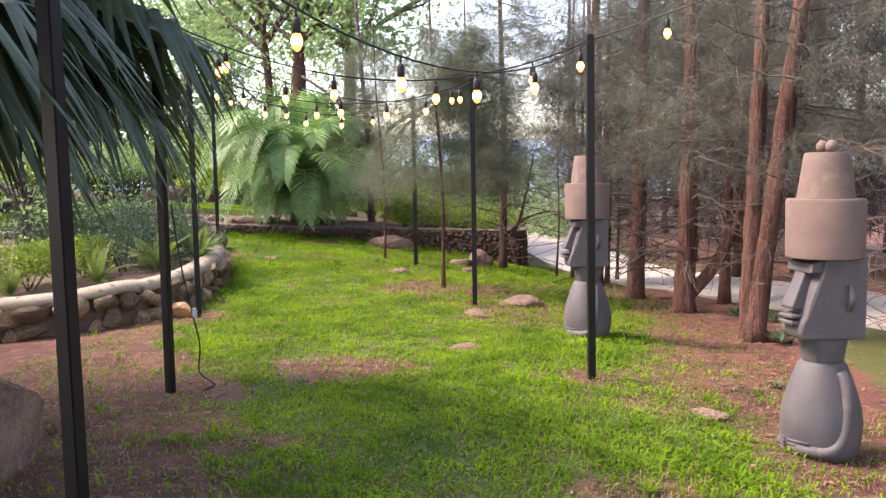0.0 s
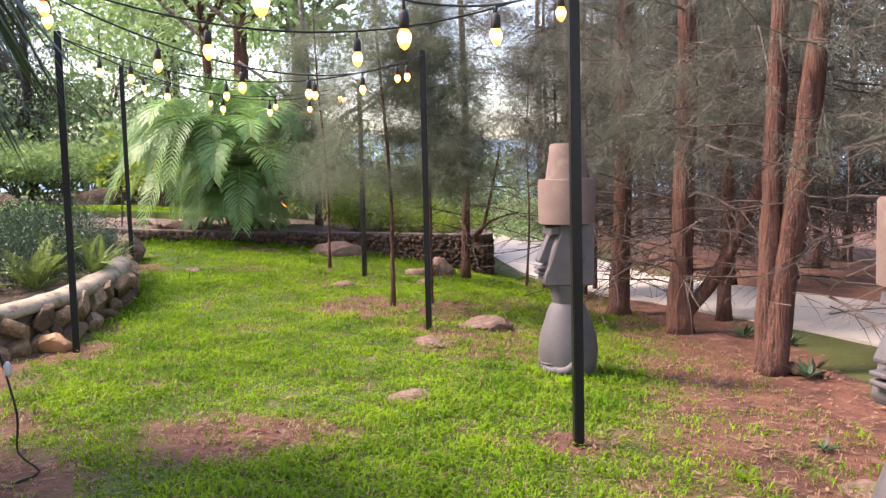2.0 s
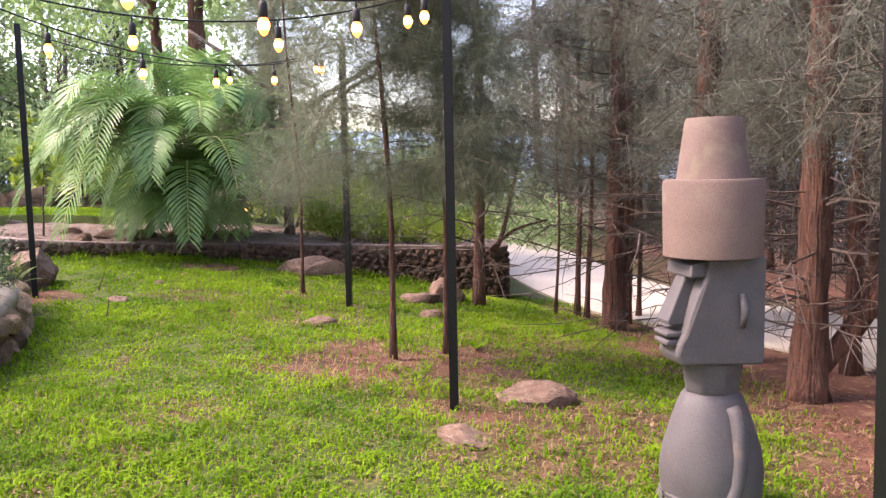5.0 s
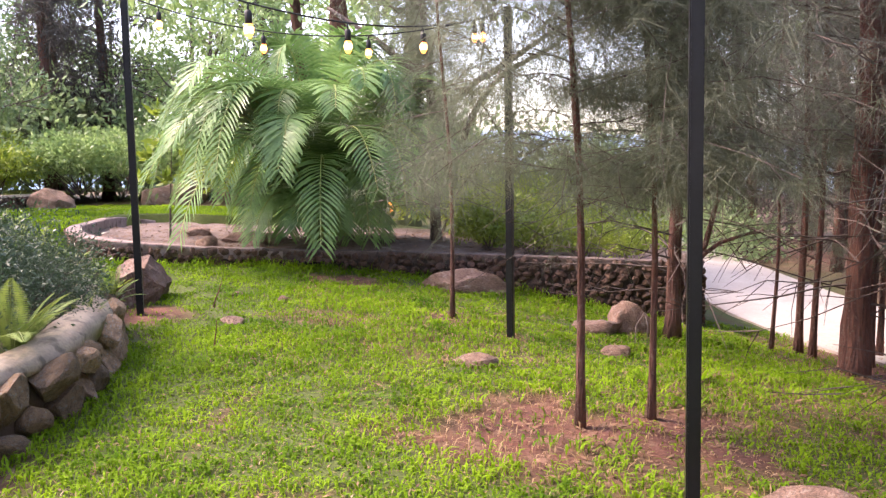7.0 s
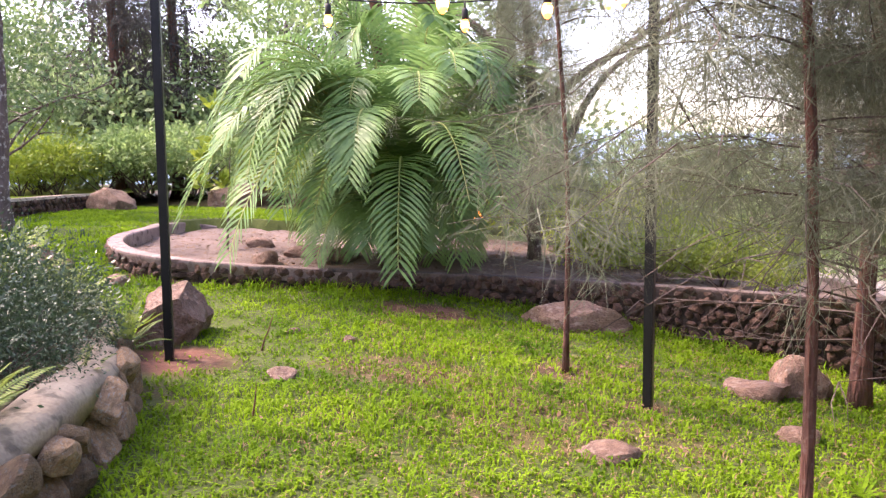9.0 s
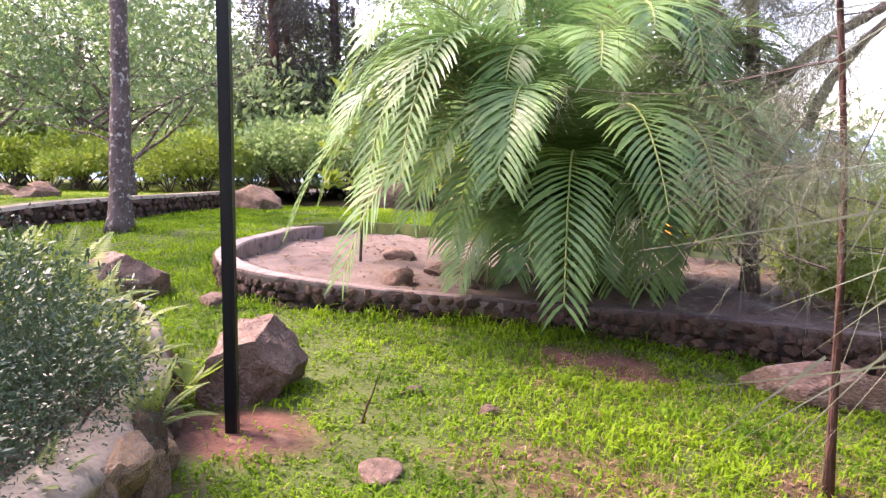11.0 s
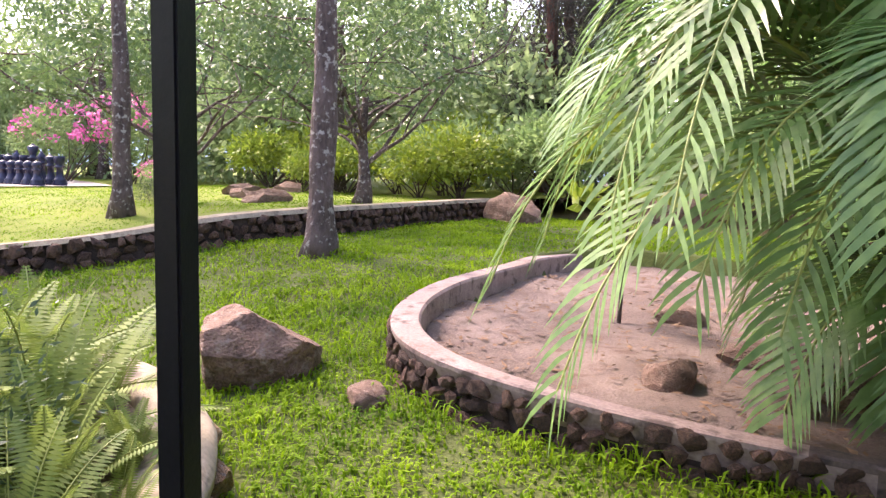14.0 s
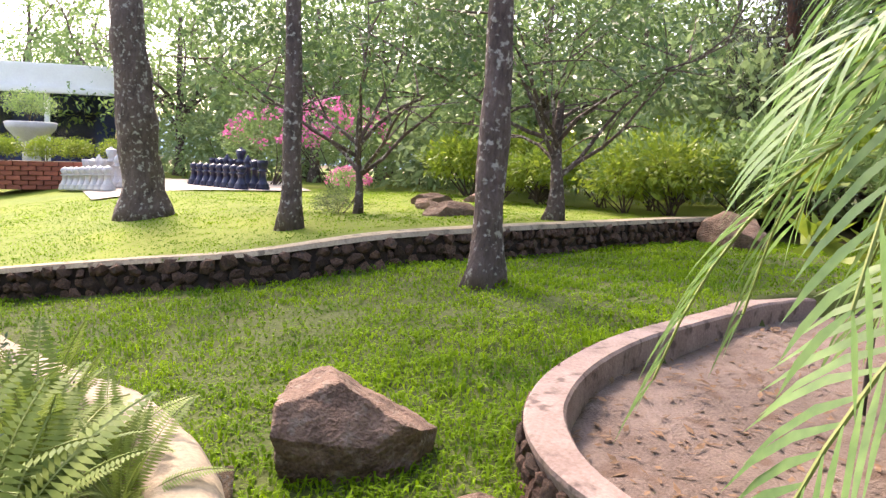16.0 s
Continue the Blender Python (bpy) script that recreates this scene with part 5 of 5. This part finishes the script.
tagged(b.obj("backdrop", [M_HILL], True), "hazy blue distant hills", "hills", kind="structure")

# ---- grass ----
def grass(name, x0, x1, y0, y1, density, hgt, wid, zf, keep, label, seed, material):
    r = np.random.default_rng(seed)
    n_ = int((x1 - x0) * (y1 - y0) * density)
    x, y = r.uniform(x0, x1, n_), r.uniform(y0, y1, n_)
    ok = np.array([keep(a, c, u) for a, c, u in zip(x, y, r.random(n_))])
    x, y = x[ok], y[ok]
    n_ = len(x)
    z = np.array([zf(a, c) for a, c in zip(x, y)]) - 0.005
    az, ln = r.uniform(0, 2 * np.pi, n_), r.uniform(0.35, 1.25, n_)
    tuft = 0.95 + 0.35 * np.sin(x * 11 + 1.7 * np.sin(y * 5.3)) * np.sin(y * 10 + 1.5 * np.sin(x * 4.7)) + 0.25 * np.sin(x * 2.1 + 2 * np.sin(y * 1.3))
    h = hgt * tuft * r.uniform(0.5, 1.3, n_)
    w = wid * r.uniform(0.7, 1.3, n_)
    dx, dy = np.cos(az), np.sin(az)
    bx, by = x + dx * h * 0.1, y + dy * h * 0.1
    mx, my, mz = x + dx * h * ln * 0.5, y + dy * h * ln * 0.5, z + h * 0.7
    p0 = np.stack([bx, by, z], -1)
    p1 = np.stack([mx + dy * w, my - dx * w, mz], -1)
    p2 = np.stack([mx - dy * w, my + dx * w, mz], -1)
    p3 = np.stack([x + dx * h * ln * 1.3, y + dy * h * ln * 1.3, z + h * r.uniform(0.5, 1.0, n_)], -1)
    v = np.stack([p0, p1, p2, p3], 1).reshape(-1, 3)
    i = np.arange(n_)[:, None] * 4
    tri = np.concatenate([i + np.array([[0, 1, 2]]), i + np.array([[2, 1, 3]])], 1).reshape(-1, 3)
    me = bpy.data.meshes.new(name)
    me.vertices.add(len(v))
    me.vertices.foreach_set("co", v.ravel())
    me.loops.add(tri.size)
    me.loops.foreach_set("vertex_index", tri.ravel().astype(np.int32))
    me.polygons.add(len(tri))
    me.polygons.foreach_set("loop_start", (np.arange(len(tri)) * 3).astype(np.int32))
    me.update(calc_edges=True)
    me.materials.append(material)
    return tagged(new(name, me), label, "grass", kind="stuff")


def in_line(x, y, line, o):
    """True on the left of a line by more than o."""
    best, side = 1e9, 0
    for i in range(0, len(line) - 1, 4):
        p, q = line[i], line[min(i + 4, len(line) - 1)]
        d = (x - p.x) ** 2 + (y - p.y) ** 2
        if d < best:
            best = d
            side = (q.x - p.x) * (y - p.y) - (q.y - p.y) * (x - p.x)
    return side > 0


def lawn_keep(x, y, u):
    if u < dirt(x, y) * 0.88 - 0.03 or u > 0.62 + 0.75 * noise.noise(Vector((x * 5, y * 5, 7))) + 0.3:
        return False
    if x < -2.5 and y > 6.5 and in_line(x, y, bed_line, 0):
        return False
    if y > 14.9 and in_line(x, y, pl_line, 0):
        return False
    if x < -8.8 and in_line(x, y, up_line, 0):
        return False
    if x > 2.1 + (16.6 - y) * 0.33:
        return False
    return True


grass("grass", -3.4, 3.0, 2.6, 15.6, 2700, 0.052, 0.0058, gz, lawn_keep, "bright green broad-bladed lawn grass", 1, M_BLADE)
grass("grass", -7.4, -3.4, 13.0, 17.5, 2600, 0.046, 0.006, gz, lawn_keep, "bright green broad-bladed lawn grass", 21, M_BLADE)
grass("grass", -10.5, -3.4, 13.0, 22, 1500, 0.042, 0.0068, gz, lambda x, y, u: (x < -7.4 or y > 17.5) and lawn_keep(x, y, u), "bright green broad-bladed lawn grass", 2, M_BLADE)
grass("grass", -3.4, 3.0, 2.6, 15.6, 700, 0.042, 0.0036, gz, lambda x, y, u: u < 0.75 and (x > -2.4 or y < 7) and not (y > 14.9 and in_line(x, y, pl_line, 0)), "scattered dry straw-coloured grass", 3, M_DRYBLADE)

def wall_foot(x, y, u):
    """True in a narrow strip of unmown grass before the planter wall."""
    if in_line(x, y, pl_line, 0):
        return False
    d = min((x - p.x) ** 2 + (y - p.y) ** 2 for p in pl_line[::2])
    return 0.0009 < d < 0.035 and u < 0.75 + 0.7 * noise.noise(Vector((x * 2.5, y * 2.5, 17)))


grass("grass", -6.3, 1.3, 14.7, 16.6, 1300, 0.10, 0.005, gz, wall_foot, "longer unmown grass at the planter wall's foot", 31, M_BLADE)


def litter(name, count, place, zf, size, material, label, seed):
    """Fallen leaves and bits lying flat."""
    b_, r = MB(), random.Random(seed)
    for _ in range(count):
        x, y = place(r)
        if x is None:
            continue
        a = r.uniform(0, 6.28)
        d = Vector((math.cos(a), math.sin(a), r.uniform(-.15, .35)))
        b_.leaf(Vector((x, y, zf(x, y) + 0.012)), d, Vector((r.uniform(-.4, .4), r.uniform(-.4, .4), 1)), size * r.uniform(.4, 1.4), size * r.uniform(.15, .5), 0, .15)
    return tagged(b_.obj(name, [material]), label, "leaf litter", kind="stuff")


def bare_spot(r):
    x, y = r.uniform(-4, 4), r.uniform(2.6, 15.4)
    if r.random() > dirt(x, y) or (x < -2.6 and y > 7) or (y > 14.8 and x < 1.6):
        return None, None
    return x, y


def sand_spot(r):
    x, y = r.uniform(-6.2, 1.2), r.uniform(15.2, 19)
    return (x, y) if in_line(x, y, pl_line, 0) else (None, None)


M_LITTER = mat("brown_leaf_litter", (0.07, 0.04, 0.022), (0.24, 0.14, 0.08), 0.9, 12, 40, 0.0)
litter("leaf_litter", 15000, bare_spot, gz, 0.055, M_LITTER, "brown fallen needles and leaves on bare earth", 5)
litter("leaf_litter", 4500, sand_spot, sand_z, 0.06, M_LITTER, "scattered dry leaves and twigs on the sand", 6)
litter("leaf_litter", 5500, lambda r: (r.uniform(-3.2, 3), r.uniform(3, 15)) , lambda x, y: gz(x, y) + .02, 0.03, M_LITTER, "sparse brown leaves lying in the grass", 8)

grass("grass", -17.0, -9.4, 13.0, 21.5, 700, 0.018, 0.007, lawn_z, lambda x, y, u: in_line(x, y, up_line, 0), "short mown grass of the upper lawn", 12, M_BLADE)


def rosette(x, y, z, n_, length, label, name="rosette_plant", material=M_SHRUB):
    b_ = MB()
    for i in range(n_):
        a = 6.28 * i / n_ + rng.uniform(-.2, .2)
        b_.leaf(Vector((0, 0, 0.01)), Vector((math.cos(a), math.sin(a), rng.uniform(.15, .9))), Vector((0, 0, 1)), length * rng.uniform(.7, 1.2), length * .16, 0, .2)
    o_ = tagged(b_.obj(name, [material]), label, "plant", group="small ground plants")
    o_.matrix_basis = pose(x, y, z)
    return o_


for x, y, ln in [(3.3, 8.3, .22), (3.45, 8.5, .2), (3.5, 10.1, .25), (3.75, 9.6, .2), (2.6, 6.6, .12)]:
    rosette(x, y, gz(x, y), 16, ln, "small dark spiky rosette plant on bare earth")
for x, y, ln in [(1.5, 4.3, .12), (1.0, 4.1, .1), (-1.5, 4.7, .12), (-2.2, 5.3, .1), (1.9, 6.0, .1), (0.7, 11.6, .16), (0.9, 12.4, .18), (0.5, 12.2, .14)]:
    rosette(x, y, gz(x, y), 18, ln, "small bright green weed tuft", "weed_tuft", M_BLADE)
rosette(-3.78, 13.2, gz(-3.78, 13.2) + .12, 9, .3, "broad lime green leaves beside a boulder", "leafy_plant", M_LIME)
for x, y, h in [(-2.95, 13.4, .3), (-2.5, 12.2, .25)]:
    b = MB()
    branch(b, Vector((0, 0, -.03)), Vector((.1, 0, 1)), h, .008, wob=.15, droop=0)
    o = tagged(b.obj("seedling_stick", [M_BARK], True), "thin bare reddish seedling stick in the grass", "twig", group="seedling sticks")
    o.matrix_basis = pose(x, y, gz(x, y))

# ---- stones of the walls ----
stones_on(bed_line, lambda p: (gz(p.x, p.y) - 0.05, bed_top(p) - 0.02), RUB, bed, 0.24, "stone", 0.03)
stones_on(pl_line, lambda p: (gz(p.x, p.y) - 0.03, p.z - 0.004), LAV, planter, 0.085, "stone", 0.006, 300, lambda p: p.x < -2.6 and p.y < 16.6)
stones_on(up_line, lambda p: (gz(p.x, p.y) - 0.03, p.z - 0.02), LAV, upper, 0.11, "stone", 0.0, 200, lambda p: p.y < 18)
